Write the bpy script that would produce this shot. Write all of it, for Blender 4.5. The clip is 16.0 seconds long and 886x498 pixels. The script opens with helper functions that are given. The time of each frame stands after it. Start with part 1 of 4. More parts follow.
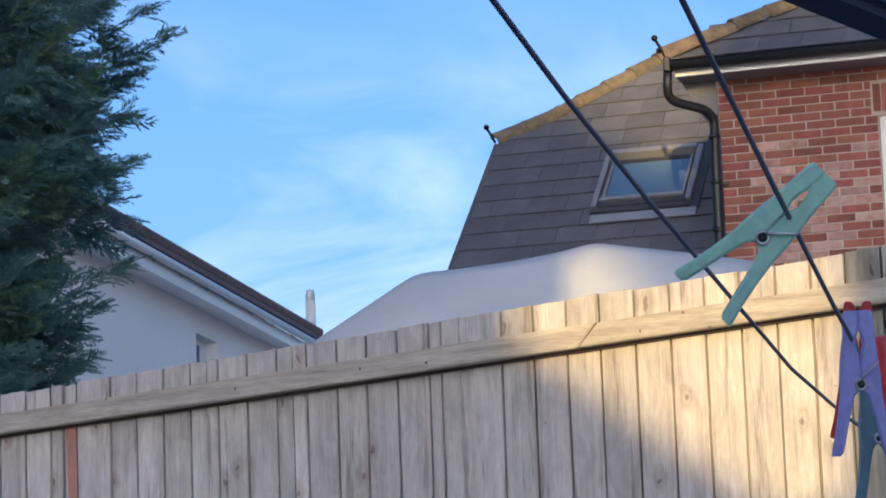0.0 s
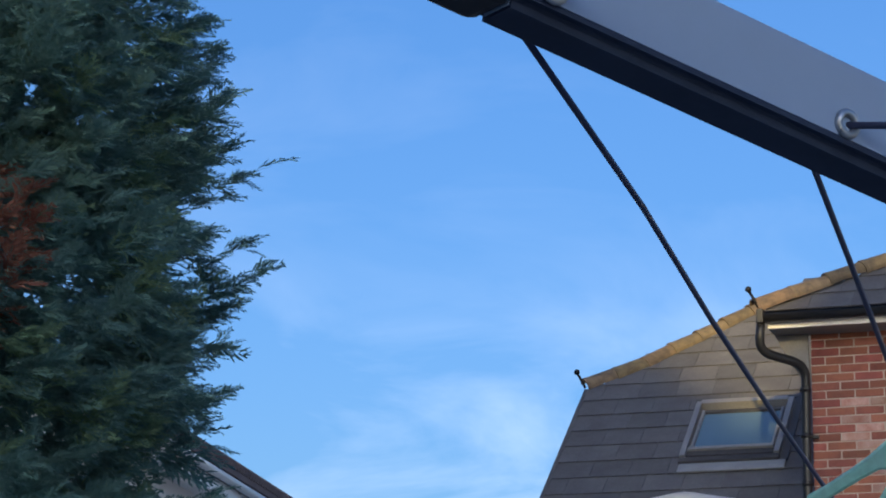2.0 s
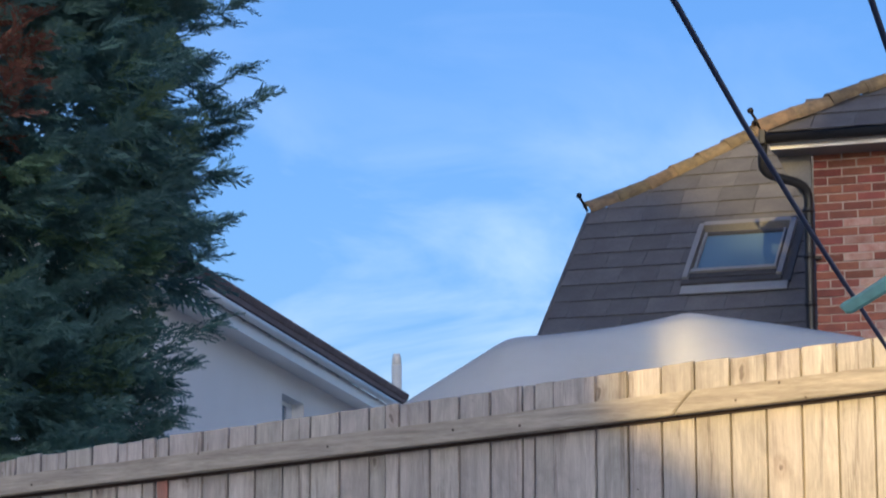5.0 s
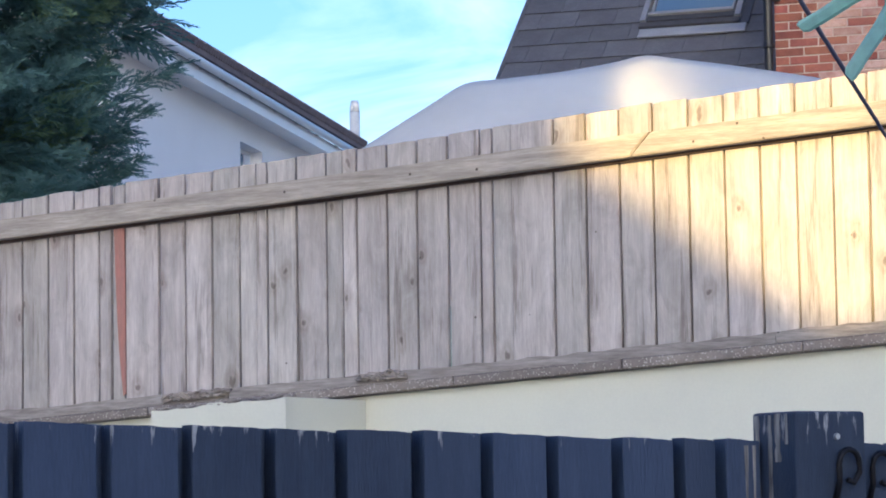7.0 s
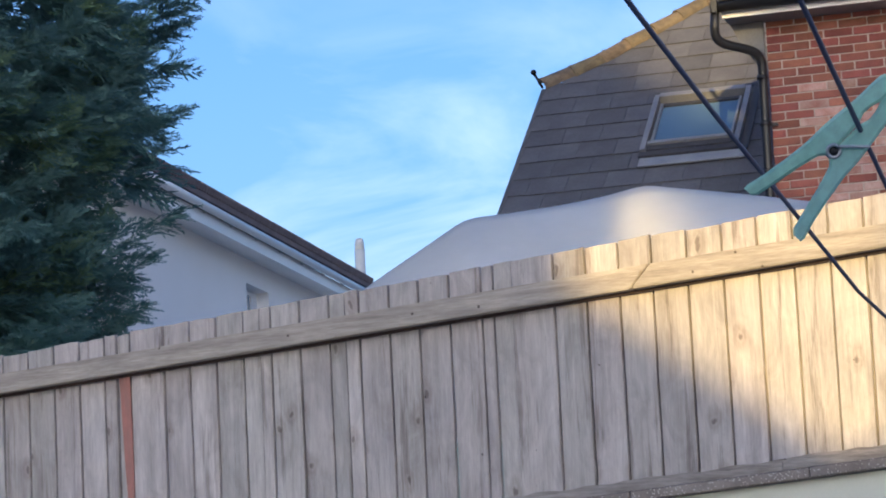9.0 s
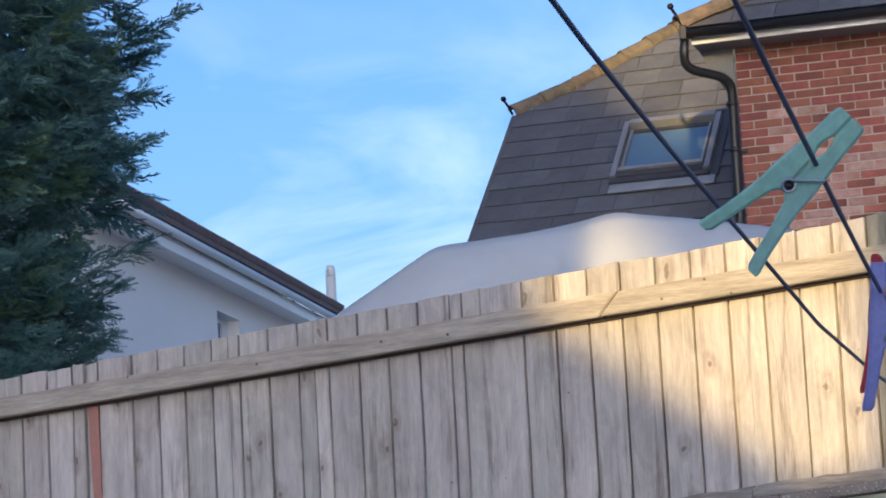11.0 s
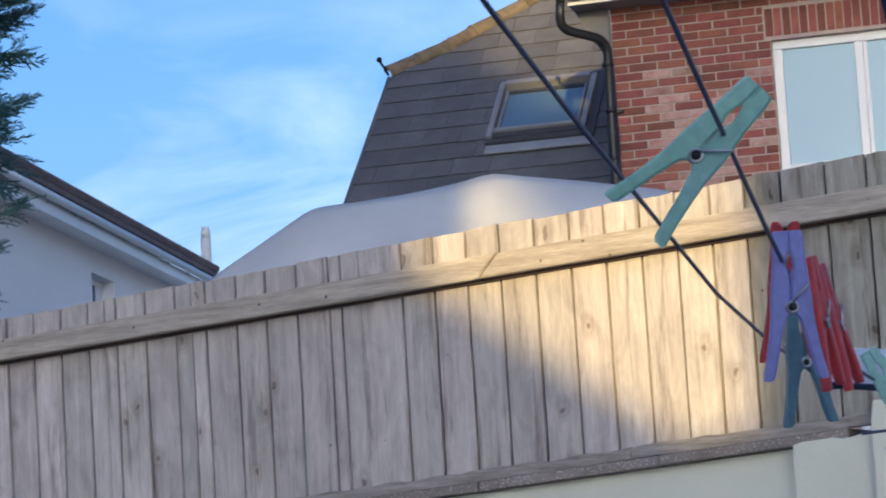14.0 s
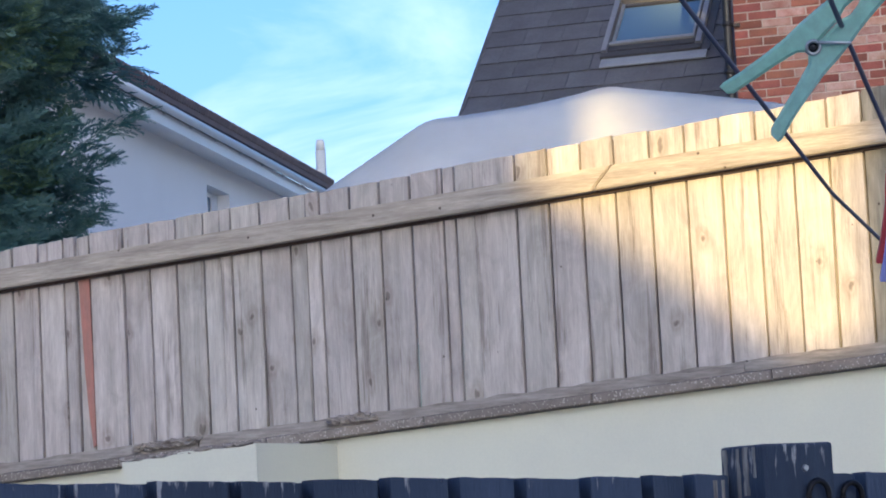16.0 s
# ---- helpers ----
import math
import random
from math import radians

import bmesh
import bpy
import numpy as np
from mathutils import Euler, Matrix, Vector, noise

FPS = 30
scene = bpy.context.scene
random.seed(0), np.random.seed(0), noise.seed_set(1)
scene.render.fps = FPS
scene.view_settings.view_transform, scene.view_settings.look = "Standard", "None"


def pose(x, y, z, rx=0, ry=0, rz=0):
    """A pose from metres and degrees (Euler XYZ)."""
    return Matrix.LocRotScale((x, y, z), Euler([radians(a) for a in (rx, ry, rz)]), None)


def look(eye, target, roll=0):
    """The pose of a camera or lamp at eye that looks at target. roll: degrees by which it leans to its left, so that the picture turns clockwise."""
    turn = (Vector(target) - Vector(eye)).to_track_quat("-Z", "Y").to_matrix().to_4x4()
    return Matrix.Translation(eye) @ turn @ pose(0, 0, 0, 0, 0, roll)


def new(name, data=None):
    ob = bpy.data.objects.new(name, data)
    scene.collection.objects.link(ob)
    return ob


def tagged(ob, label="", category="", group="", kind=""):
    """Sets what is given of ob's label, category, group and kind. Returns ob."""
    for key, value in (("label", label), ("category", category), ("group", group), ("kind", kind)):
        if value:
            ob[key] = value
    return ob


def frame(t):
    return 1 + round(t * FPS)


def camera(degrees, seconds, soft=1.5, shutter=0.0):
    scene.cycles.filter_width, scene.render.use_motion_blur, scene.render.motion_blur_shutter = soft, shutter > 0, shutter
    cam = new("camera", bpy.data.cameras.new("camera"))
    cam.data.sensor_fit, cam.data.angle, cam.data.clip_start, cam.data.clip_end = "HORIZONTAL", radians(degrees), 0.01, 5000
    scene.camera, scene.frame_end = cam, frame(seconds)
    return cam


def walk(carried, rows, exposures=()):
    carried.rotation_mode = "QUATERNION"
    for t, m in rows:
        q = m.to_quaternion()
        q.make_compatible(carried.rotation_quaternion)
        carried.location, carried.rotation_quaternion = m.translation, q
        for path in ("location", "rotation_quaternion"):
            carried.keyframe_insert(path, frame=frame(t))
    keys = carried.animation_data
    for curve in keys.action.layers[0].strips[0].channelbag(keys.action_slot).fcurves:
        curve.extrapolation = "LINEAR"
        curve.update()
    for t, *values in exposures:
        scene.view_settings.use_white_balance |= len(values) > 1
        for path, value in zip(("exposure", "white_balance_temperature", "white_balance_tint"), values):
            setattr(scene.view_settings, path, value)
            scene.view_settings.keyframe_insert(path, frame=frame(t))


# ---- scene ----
cam = camera(17.82, 16.0, soft=1.8, shutter=0.3)
PATH = [
    (0, look((0.0189, -0.0302, 1.6071), (0.0674, 9.8467, 3.1709), -2.048)),
    (0.5, look((0.0205, -0.0434, 1.6059), (0.0348, 9.8070, 3.3291), -1.983)),
    (1, look((0.0162, -0.0225, 1.6072), (-0.0365, 9.7810, 3.5794), -1.522)),
    (1.5, look((0.0006, -0.0467, 1.5992), (-0.1541, 9.6990, 3.8349), -0.603)),
    (2, look((-0.0064, -0.0642, 1.5882), (-0.2541, 9.6380, 3.9978), 0.458)),
    (2.5, look((-0.0018, -0.0623, 1.5886), (-0.3162, 9.6220, 4.0613), 0.965)),
    (3, look((-0.0035, -0.0604, 1.5860), (-0.3744, 9.6328, 4.0156), 0.888)),
    (3.2, look((-0.0032, -0.0601, 1.5863), (-0.3882, 9.6419, 3.9786), 0.980)),
    (5.3, look((-0.0175, -0.0124, 1.5887), (-0.2418, 9.8503, 3.2250), -0.371)),
    (5.5, look((-0.0175, -0.0015, 1.5879), (-0.2215, 9.8819, 3.0972), -0.423)),
    (6, look((-0.0184, 0.0077, 1.5874), (-0.1935, 9.9319, 2.8040), -0.356)),
    (6.5, look((-0.0182, 0.0113, 1.5888), (-0.1807, 9.9596, 2.5913), -0.433)),
    (7, look((-0.0108, 0.0214, 1.5858), (-0.1270, 9.9784, 2.5050), -0.835)),
    (7.5, look((-0.0062, 0.0279, 1.5808), (-0.0510, 9.9808, 2.5501), -1.441)),
    (8, look((0.0064, 0.0123, 1.5935), (0.0086, 9.9491, 2.7156), -2.146)),
    (8.5, look((0.0032, 0.0021, 1.5933), (-0.0307, 9.9211, 2.8636), -2.543)),
    (9, look((0.0100, -0.0151, 1.5972), (-0.1205, 9.8871, 2.9860), -2.803)),
    (9.2, look((0.0140, -0.0172, 1.5993), (-0.1541, 9.8800, 3.0197), -2.849)),
    (11.3, look((0.0192, 0.0026, 1.6035), (0.0642, 9.8918, 3.0873), -3.255)),
    (11.5, look((0.0208, 0.0011, 1.6027), (0.1576, 9.8880, 3.0966), -3.588)),
    (12, look((0.0458, -0.0004, 1.6227), (0.4809, 9.8708, 3.1624), -4.059)),
    (12.5, look((0.0502, 0.0093, 1.6253), (0.7327, 9.8685, 3.1519), -4.374)),
    (13, look((0.0403, 0.0233, 1.6141), (0.8020, 9.8860, 3.0796), -4.299)),
    (13.5, look((0.0296, 0.0232, 1.6154), (0.6816, 9.9051, 3.0024), -3.948)),
    (14, look((0.0082, 0.0264, 1.6126), (0.4177, 9.9314, 2.9255), -3.528)),
    (14.5, look((0.0036, 0.0262, 1.6121), (0.1778, 9.9452, 2.8702), -3.208)),
    (15, look((0.0074, 0.0458, 1.6121), (0.0492, 9.9739, 2.8090), -3.190)),
    (15.5, look((0.0088, 0.0442, 1.6075), (-0.0004, 9.9809, 2.7307), -3.040)),
    (16, look((0.0088, 0.0378, 1.6045), (-0.0014, 9.9840, 2.6403), -2.922)),
]
EXPOSURES = [(0.0, 0.83, 5500.0, 16.0), (1.5, 0.66, 5500.0, 16.0), (2.5, 0.52, 5520.0, 7.0), (3.2, 0.52, 5520.0, 7.0), (5.3, 0.68, 5500.0, 16.0), (6.0, 1.08, 5500.0, 16.0),
             (7.0, 1.36, 5600.0, 16.0), (7.6, 1.53, 5600.0, 16.0), (8.1, 1.80, 5800.0, 16.0), (8.6, 1.10, 5500.0, 16.0), (9.2, 0.88, 5500.0, 16.0), (11.3, 0.84, 5500.0, 16.0),
             (12.5, 0.63, 5280.0, 13.0), (13.3, 0.64, 5280.0, 13.0), (14.5, 0.86, 5500.0, 16.0), (15.4, 0.98, 5500.0, 15.0), (16.0, 1.17, 5500.0, 16.0)]
walk(cam, PATH, EXPOSURES)

# ---- daylight ----
SUN_EL, SUN_X, SUN_Y = 10.0, -0.1, -1.0
_h = math.hypot(SUN_X, SUN_Y)
SUN_DIR = Vector((SUN_X / _h * math.cos(radians(SUN_EL)), SUN_Y / _h * math.cos(radians(SUN_EL)), math.sin(radians(SUN_EL))))


def node(nt, kind, **inputs):
    n = nt.nodes.new(kind)
    for k, v in inputs.items():
        n.inputs[k.replace("_", " ")].default_value = v
    return n


def make_world():
    w = bpy.data.worlds.new("sky")
    scene.world = w
    w.use_nodes = True
    nt = w.node_tree
    nt.nodes.clear()
    out = nt.nodes.new("ShaderNodeOutputWorld")
    bg = nt.nodes.new("ShaderNodeBackground")
    bg.inputs["Strength"].default_value = 0.15
    sky = nt.nodes.new("ShaderNodeTexSky")
    sky.sky_type = "NISHITA"
    sky.sun_disc = False
    sky.sun_elevation = radians(SUN_EL + 4)
    sky.sun_rotation = math.atan2(SUN_DIR.x, SUN_DIR.y)
    sky.air_density, sky.dust_density, sky.ozone_density = 1.0, 3.4, 3.0
    sat = node(nt, "ShaderNodeHueSaturation", Hue=0.507, Saturation=1.17, Value=0.80)
    # thin cloud veils, denser towards the horizon
    tc = nt.nodes.new("ShaderNodeTexCoord")
    mp = nt.nodes.new("ShaderNodeMapping")
    mp.inputs["Scale"].default_value = (5.0, 5.0, 13.0)
    mp.inputs["Location"].default_value = (0.35, 0.0, 0.2)
    mp.inputs["Rotation"].default_value = (0.0, 0.25, 0.0)
    n1 = node(nt, "ShaderNodeTexNoise", Scale=1.6, Detail=7.0, Roughness=0.55, Distortion=0.6)
    cr = nt.nodes.new("ShaderNodeValToRGB")
    cr.color_ramp.elements[0].position, cr.color_ramp.elements[1].position = 0.45, 0.80
    sep = nt.nodes.new("ShaderNodeSeparateXYZ")
    fall = nt.nodes.new("ShaderNodeMapRange")
    fall.inputs["From Min"].default_value, fall.inputs["From Max"].default_value = 0.12, 0.24
    fall.inputs["To Min"].default_value, fall.inputs["To Max"].default_value = 0.95, 0.12
    mul = nt.nodes.new("ShaderNodeMath")
    mul.operation = "MULTIPLY"
    mix = nt.nodes.new("ShaderNodeMix")
    mix.data_type = "RGBA"
    # the veils take the glow of the sky behind them, nearly white
    veil = node(nt, "ShaderNodeHueSaturation", Saturation=0.22, Value=1.25)
    nt.links.new(tc.outputs["Generated"], mp.inputs["Vector"])
    nt.links.new(mp.outputs["Vector"], n1.inputs["Vector"])
    nt.links.new(n1.outputs["Fac"], cr.inputs["Fac"])
    nt.links.new(tc.outputs["Generated"], sep.inputs["Vector"])
    nt.links.new(sep.outputs["Z"], fall.inputs["Value"])
    nt.links.new(cr.outputs["Color"], mul.inputs[0])
    nt.links.new(fall.outputs["Result"], mul.inputs[1])
    nt.links.new(mul.outputs["Value"], mix.inputs["Factor"])
    nt.links.new(sky.outputs["Color"], sat.inputs["Color"])
    nt.links.new(sat.outputs["Color"], mix.inputs["A"])
    nt.links.new(sky.outputs["Color"], veil.inputs["Color"])
    nt.links.new(veil.outputs["Color"], mix.inputs["B"])
    nt.links.new(mix.outputs["Result"], bg.inputs["Color"])
    nt.links.new(bg.outputs["Background"], out.inputs["Surface"])


make_world()
sun = new("sun", bpy.data.lights.new("sun", "SUN"))
sun.data.energy, sun.data.angle, sun.data.color = 3.5, radians(0.5), (1.0, 0.67, 0.20)
sun.matrix_world = look(SUN_DIR * 60, (0, 0, 0))


# ---- materials ----
def material(name, base, rough=0.7, metal=0.0, second=None, scale=8.0, stretch=(1, 1, 1), bump=0.15, bump_scale=60.0, piece=0.0,
             hue=0.0, knots=0.0, speck=None, speck_scale=120.0, speck_amount=0.0, spec=0.4, translucent=0.0, grain_amount=0.55):
    """A surface: two colours mixed by stretched noise, fine grain, relief, per-piece variation and optional specks."""
    m = bpy.data.materials.new(name)
    m.use_nodes = True
    nt = m.node_tree
    L = nt.links.new
    b = nt.nodes["Principled BSDF"]
    b.inputs["Roughness"].default_value, b.inputs["Metallic"].default_value = rough, metal
    b.inputs["Specular IOR Level"].default_value = spec
    tc = nt.nodes.new("ShaderNodeTexCoord")
    info = nt.nodes.new("ShaderNodeObjectInfo")
    mp = nt.nodes.new("ShaderNodeMapping")
    mp.inputs["Scale"].default_value = stretch
    off = nt.nodes.new("ShaderNodeVectorMath")
    off.operation = "SCALE"
    off.inputs[0].default_value = (37.0, 19.0, 53.0)
    L(info.outputs["Random"], off.inputs["Scale"])
    L(tc.outputs["Object"], mp.inputs["Vector"])
    L(off.outputs["Vector"], mp.inputs["Location"])
    big = node(nt, "ShaderNodeTexNoise", Scale=scale, Detail=5.0, Roughness=0.6)
    fine = node(nt, "ShaderNodeTexNoise", Scale=bump_scale, Detail=4.0, Roughness=0.65)
    L(mp.outputs["Vector"], big.inputs["Vector"])
    L(mp.outputs["Vector"], fine.inputs["Vector"])
    ramp = nt.nodes.new("ShaderNodeValToRGB")
    ramp.color_ramp.elements[0].position, ramp.color_ramp.elements[1].position = 0.34, 0.68
    ramp.color_ramp.elements[0].color = (*base, 1)
    ramp.color_ramp.elements[1].color = (*(second or [c * 0.75 for c in base]), 1)
    L(big.outputs["Fac"], ramp.inputs["Fac"])
    grain = nt.nodes.new("ShaderNodeMix")
    grain.data_type, grain.blend_type = "RGBA", "MULTIPLY"
    grain.inputs["Factor"].default_value = grain_amount
    gr = nt.nodes.new("ShaderNodeMapRange")
    gr.inputs["From Min"].default_value, gr.inputs["From Max"].default_value = 0.3, 0.7
    gr.inputs["To Min"].default_value, gr.inputs["To Max"].default_value = 0.72, 1.12
    L(fine.outputs["Fac"], gr.inputs["Value"])
    L(ramp.outputs["Color"], grain.inputs["A"])
    L(gr.outputs["Result"], grain.inputs["B"])
    col = grain.outputs["Result"]
    if speck:
        vo = node(nt, "ShaderNodeTexVoronoi", Scale=speck_scale)
        L(tc.outputs["Object"], vo.inputs["Vector"])
        th = nt.nodes.new("ShaderNodeMapRange")
        th.inputs["From Min"].default_value, th.inputs["From Max"].default_value = speck_amount, speck_amount * 0.7
        L(vo.outputs["Distance"], th.inputs["Value"])
        mx = nt.nodes.new("ShaderNodeMix")
        mx.data_type = "RGBA"
        mx.inputs["B"].default_value = (*speck, 1)
        L(th.outputs["Result"], mx.inputs["Factor"])
        L(col, mx.inputs["A"])
        col = mx.outputs["Result"]
    if knots:
        flat = nt.nodes.new("ShaderNodeSeparateXYZ")
        L(tc.outputs["Object"], flat.inputs["Vector"])
        kp = nt.nodes.new("ShaderNodeCombineXYZ")
        L(flat.outputs["X"], kp.inputs["X"])
        squash = nt.nodes.new("ShaderNodeMath")
        squash.operation = "MULTIPLY"
        squash.inputs[1].default_value = 0.6
        L(flat.outputs["Z"], squash.inputs[0])
        L(squash.outputs["Value"], kp.inputs["Y"])
        kq = nt.nodes.new("ShaderNodeVectorMath")
        L(kp.outputs["Vector"], kq.inputs[0])
        L(off.outputs["Vector"], kq.inputs[1])
        wob = node(nt, "ShaderNodeTexNoise", Scale=24.0, Detail=3.0)
        L(kq.outputs["Vector"], wob.inputs["Vector"])
        add = nt.nodes.new("ShaderNodeMix")
        add.data_type, add.blend_type = "RGBA", "LINEAR_LIGHT"
        add.inputs["Factor"].default_value = 0.022
        L(kq.outputs["Vector"], add.inputs["A"])
        L(wob.outputs["Color"], add.inputs["B"])
        kv = node(nt, "ShaderNodeTexVoronoi", Scale=5.2, Randomness=1.0)
        kv.voronoi_dimensions = "2D"
        L(add.outputs["Result"], kv.inputs["Vector"])
        kr = nt.nodes.new("ShaderNodeValToRGB")
        kr.color_ramp.elements[0].position, kr.color_ramp.elements[0].color = 0.025, (0.36, 0.32, 0.29, 1)
        kr.color_ramp.elements[1].position, kr.color_ramp.elements[1].color = 0.17, (1, 1, 1, 1)
        e = kr.color_ramp.elements.new(0.055)
        e.color = (0.86, 0.83, 0.80, 1)
        e = kr.color_ramp.elements.new(0.085)
        e.color = (0.76, 0.72, 0.69, 1)
        L(kv.outputs["Distance"], kr.inputs["Fac"])
        blot = node(nt, "ShaderNodeTexNoise", Scale=7.0, Detail=6.0, Roughness=0.7, Distortion=0.8)
        bp2 = nt.nodes.new("ShaderNodeMapping")
        bp2.inputs["Scale"].default_value = (1.6, 1.6, 0.7)
        L(tc.outputs["Object"], bp2.inputs["Vector"])
        L(bp2.outputs["Vector"], blot.inputs["Vector"])
        br = nt.nodes.new("ShaderNodeValToRGB")
        br.color_ramp.elements[0].position, br.color_ramp.elements[0].color = 0.33, (0.77, 0.755, 0.74, 1)
        br.color_ramp.elements[1].position, br.color_ramp.elements[1].color = 0.62, (1.12, 1.11, 1.10, 1)
        L(blot.outputs["Fac"], br.inputs["Fac"])
        streak = node(nt, "ShaderNodeTexNoise", Scale=2.2, Detail=6.0, Roughness=0.7)
        L(mp.outputs["Vector"], streak.inputs["Vector"])
        sr = nt.nodes.new("ShaderNodeValToRGB")
        sr.color_ramp.elements[0].position, sr.color_ramp.elements[0].color = 0.36, (0.55, 0.52, 0.50, 1)
        sr.color_ramp.elements[1].position, sr.color_ramp.elements[1].color = 0.44, (1, 1, 1, 1)
        L(streak.outputs["Fac"], sr.inputs["Fac"])
        for tone in (kr.outputs["Color"], sr.outputs["Color"], br.outputs["Color"]):
            mx = nt.nodes.new("ShaderNodeMix")
            mx.data_type, mx.blend_type = "RGBA", "MULTIPLY"
            mx.inputs["Factor"].default_value = knots
            L(col, mx.inputs["A"])
            L(tone, mx.inputs["B"])
            col = mx.outputs["Result"]
    if piece or hue:
        hs = nt.nodes.new("ShaderNodeHueSaturation")
        v = nt.nodes.new("ShaderNodeMapRange")
        v.inputs["To Min"].default_value, v.inputs["To Max"].default_value = 1 - piece, 1 + piece
        h = nt.nodes.new("ShaderNodeMapRange")
        h.inputs["To Min"].default_value, h.inputs["To Max"].default_value = 0.5 - hue, 0.5 + hue
        wn = nt.nodes.new("ShaderNodeTexWhiteNoise")
        wn.noise_dimensions = "1D"
        L(info.outputs["Random"], wn.inputs["W"])
        L(info.outputs["Random"], v.inputs["Value"])
        L(wn.outputs["Value"], h.inputs["Value"])
        L(v.outputs["Result"], hs.inputs["Value"])
        L(h.outputs["Result"], hs.inputs["Hue"])
        L(col, hs.inputs["Color"])
        col = hs.outputs["Color"]
    L(col, b.inputs["Base Color"])
    if bump:
        bp = node(nt, "ShaderNodeBump", Strength=bump, Distance=0.004)
        L(fine.outputs["Fac"], bp.inputs["Height"])
        L(bp.outputs["Normal"], b.inputs["Normal"])
    if translucent:
        tr = nt.nodes.new("ShaderNodeBsdfTranslucent")
        L(col, tr.inputs["Color"])
        ms = nt.nodes.new("ShaderNodeMixShader")
        ms.inputs["Fac"].default_value = translucent
        L(b.outputs["BSDF"], ms.inputs[1])
        L(tr.outputs["BSDF"], ms.inputs[2])
        L(ms.outputs["Shader"], nt.nodes["Material Output"].inputs["Surface"])
    return m


def glass_material(name, tint, rough=0.03):
    m = bpy.data.materials.new(name)
    m.use_nodes = True
    b = m.node_tree.nodes["Principled BSDF"]
    b.inputs["Base Color"].default_value = (*tint, 1)
    b.inputs["Roughness"].default_value = rough
    b.inputs["Specular IOR Level"].default_value = 0.5
    b.inputs["IOR"].default_value = 1.5
    return m


WOOD = material("weathered_fence_wood", (0.575, 0.535, 0.50), 0.85, second=(0.43, 0.39, 0.36), scale=4.0, stretch=(10, 10, 0.6),
                bump=0.7, bump_scale=26.0, piece=0.13, hue=0.012, knots=0.85,
                speck=(0.085, 0.07, 0.06), speck_scale=9.0, speck_amount=0.035)
WOOD_GREY = material("green_grey_fence_wood", (0.40, 0.38, 0.335), 0.88, second=(0.245, 0.235, 0.205), scale=4.0, stretch=(10, 10, 0.6),
                     bump=0.7, bump_scale=26.0, piece=0.15, hue=0.012, knots=0.95, speck=(0.085, 0.07, 0.06), speck_scale=9.0, speck_amount=0.05)
WOOD_OLD = material("old_ledge_wood", (0.40, 0.36, 0.325), 0.9, second=(0.21, 0.185, 0.165), scale=6.0, stretch=(1.2, 9, 9), bump=0.6, bump_scale=22.0)
RAIL_WOOD = material("rail_wood", (0.52, 0.46, 0.39), 0.85, second=(0.31, 0.27, 0.225), scale=4.0, stretch=(0.8, 9, 9), bump=0.7, bump_scale=24.0, speck=(0.11, 0.085, 0.07), speck_scale=12.0, speck_amount=0.07, grain_amount=0.8)
# near-black brown for the shadow line drawn under the rail
RAIL_SHADE = material("dark_rail_shade", (0.085, 0.055, 0.045), 0.9, second=(0.05, 0.035, 0.03), scale=5.0, stretch=(1, 9, 9), bump=0.5, bump_scale=40.0)
RED_WOOD = material("red_brown_wood", (0.47, 0.21, 0.165), 0.85, second=(0.36, 0.20, 0.165), scale=9.0, stretch=(6, 6, 1), bump=0.4, bump_scale=40.0)
CREAM = material("cream_render", (0.70, 0.695, 0.575), 0.85, second=(0.655, 0.65, 0.55), scale=2.2, bump=0.08, bump_scale=110.0, grain_amount=0.12)
MORTAR_OLD = material("crumbling_mortar", (0.42, 0.37, 0.32), 0.95, second=(0.20, 0.17, 0.15), scale=14.0, bump=0.8, bump_scale=45.0)
COPING = material("pebbled_concrete", (0.29, 0.25, 0.22), 0.9, second=(0.20, 0.17, 0.15), scale=9.0, bump=0.5, bump_scale=70.0, piece=0.12,
                  speck=(0.50, 0.46, 0.41), speck_scale=105.0, speck_amount=0.30)
BLACK_PAINT = material("black_fence_paint", (0.030, 0.047, 0.088), 0.62, second=(0.042, 0.062, 0.108), scale=4.0, stretch=(7, 7, 0.8), bump=0.6,
                       bump_scale=40.0, piece=0.25, spec=0.35)
BARE_WOOD = material("worn_bare_wood", (0.34, 0.33, 0.31), 0.9, second=(0.05, 0.05, 0.06), scale=9.0, stretch=(6, 6, 0.8), bump=0.6, bump_scale=40.0)
IRON = material("dark_iron", (0.02, 0.02, 0.024), 0.5, metal=0.7, bump=0.2)
STEEL = material("galvanised_steel", (0.62, 0.63, 0.64), 0.35, metal=0.9, bump=0.1, bump_scale=80)
BRICK = material("red_brick", (0.30, 0.105, 0.076), 0.88, second=(0.20, 0.073, 0.060), scale=7.0, bump=0.5, bump_scale=90.0, piece=0.3, hue=0.012)
BRICK_PALE = material("whitened_brick", (0.47, 0.33, 0.29), 0.9, second=(0.34, 0.165, 0.13), scale=9.0, bump=0.5, bump_scale=90.0, piece=0.22, hue=0.01)
MORTAR = material("lime_mortar", (0.50, 0.41, 0.355), 0.95, second=(0.42, 0.33, 0.29), scale=6.0, bump=0.3, bump_scale=90.0)
SLATE = material("roof_slate", (0.125, 0.125, 0.137), 0.72, second=(0.085, 0.085, 0.097), scale=3.0, bump=0.35, bump_scale=40.0, piece=0.13, hue=0.015)
RIDGE = material("lichened_ridge_tile", (0.20, 0.15, 0.095), 0.9, second=(0.095, 0.078, 0.06), scale=9.0, bump=0.8, bump_scale=30.0, piece=0.2, hue=0.02)
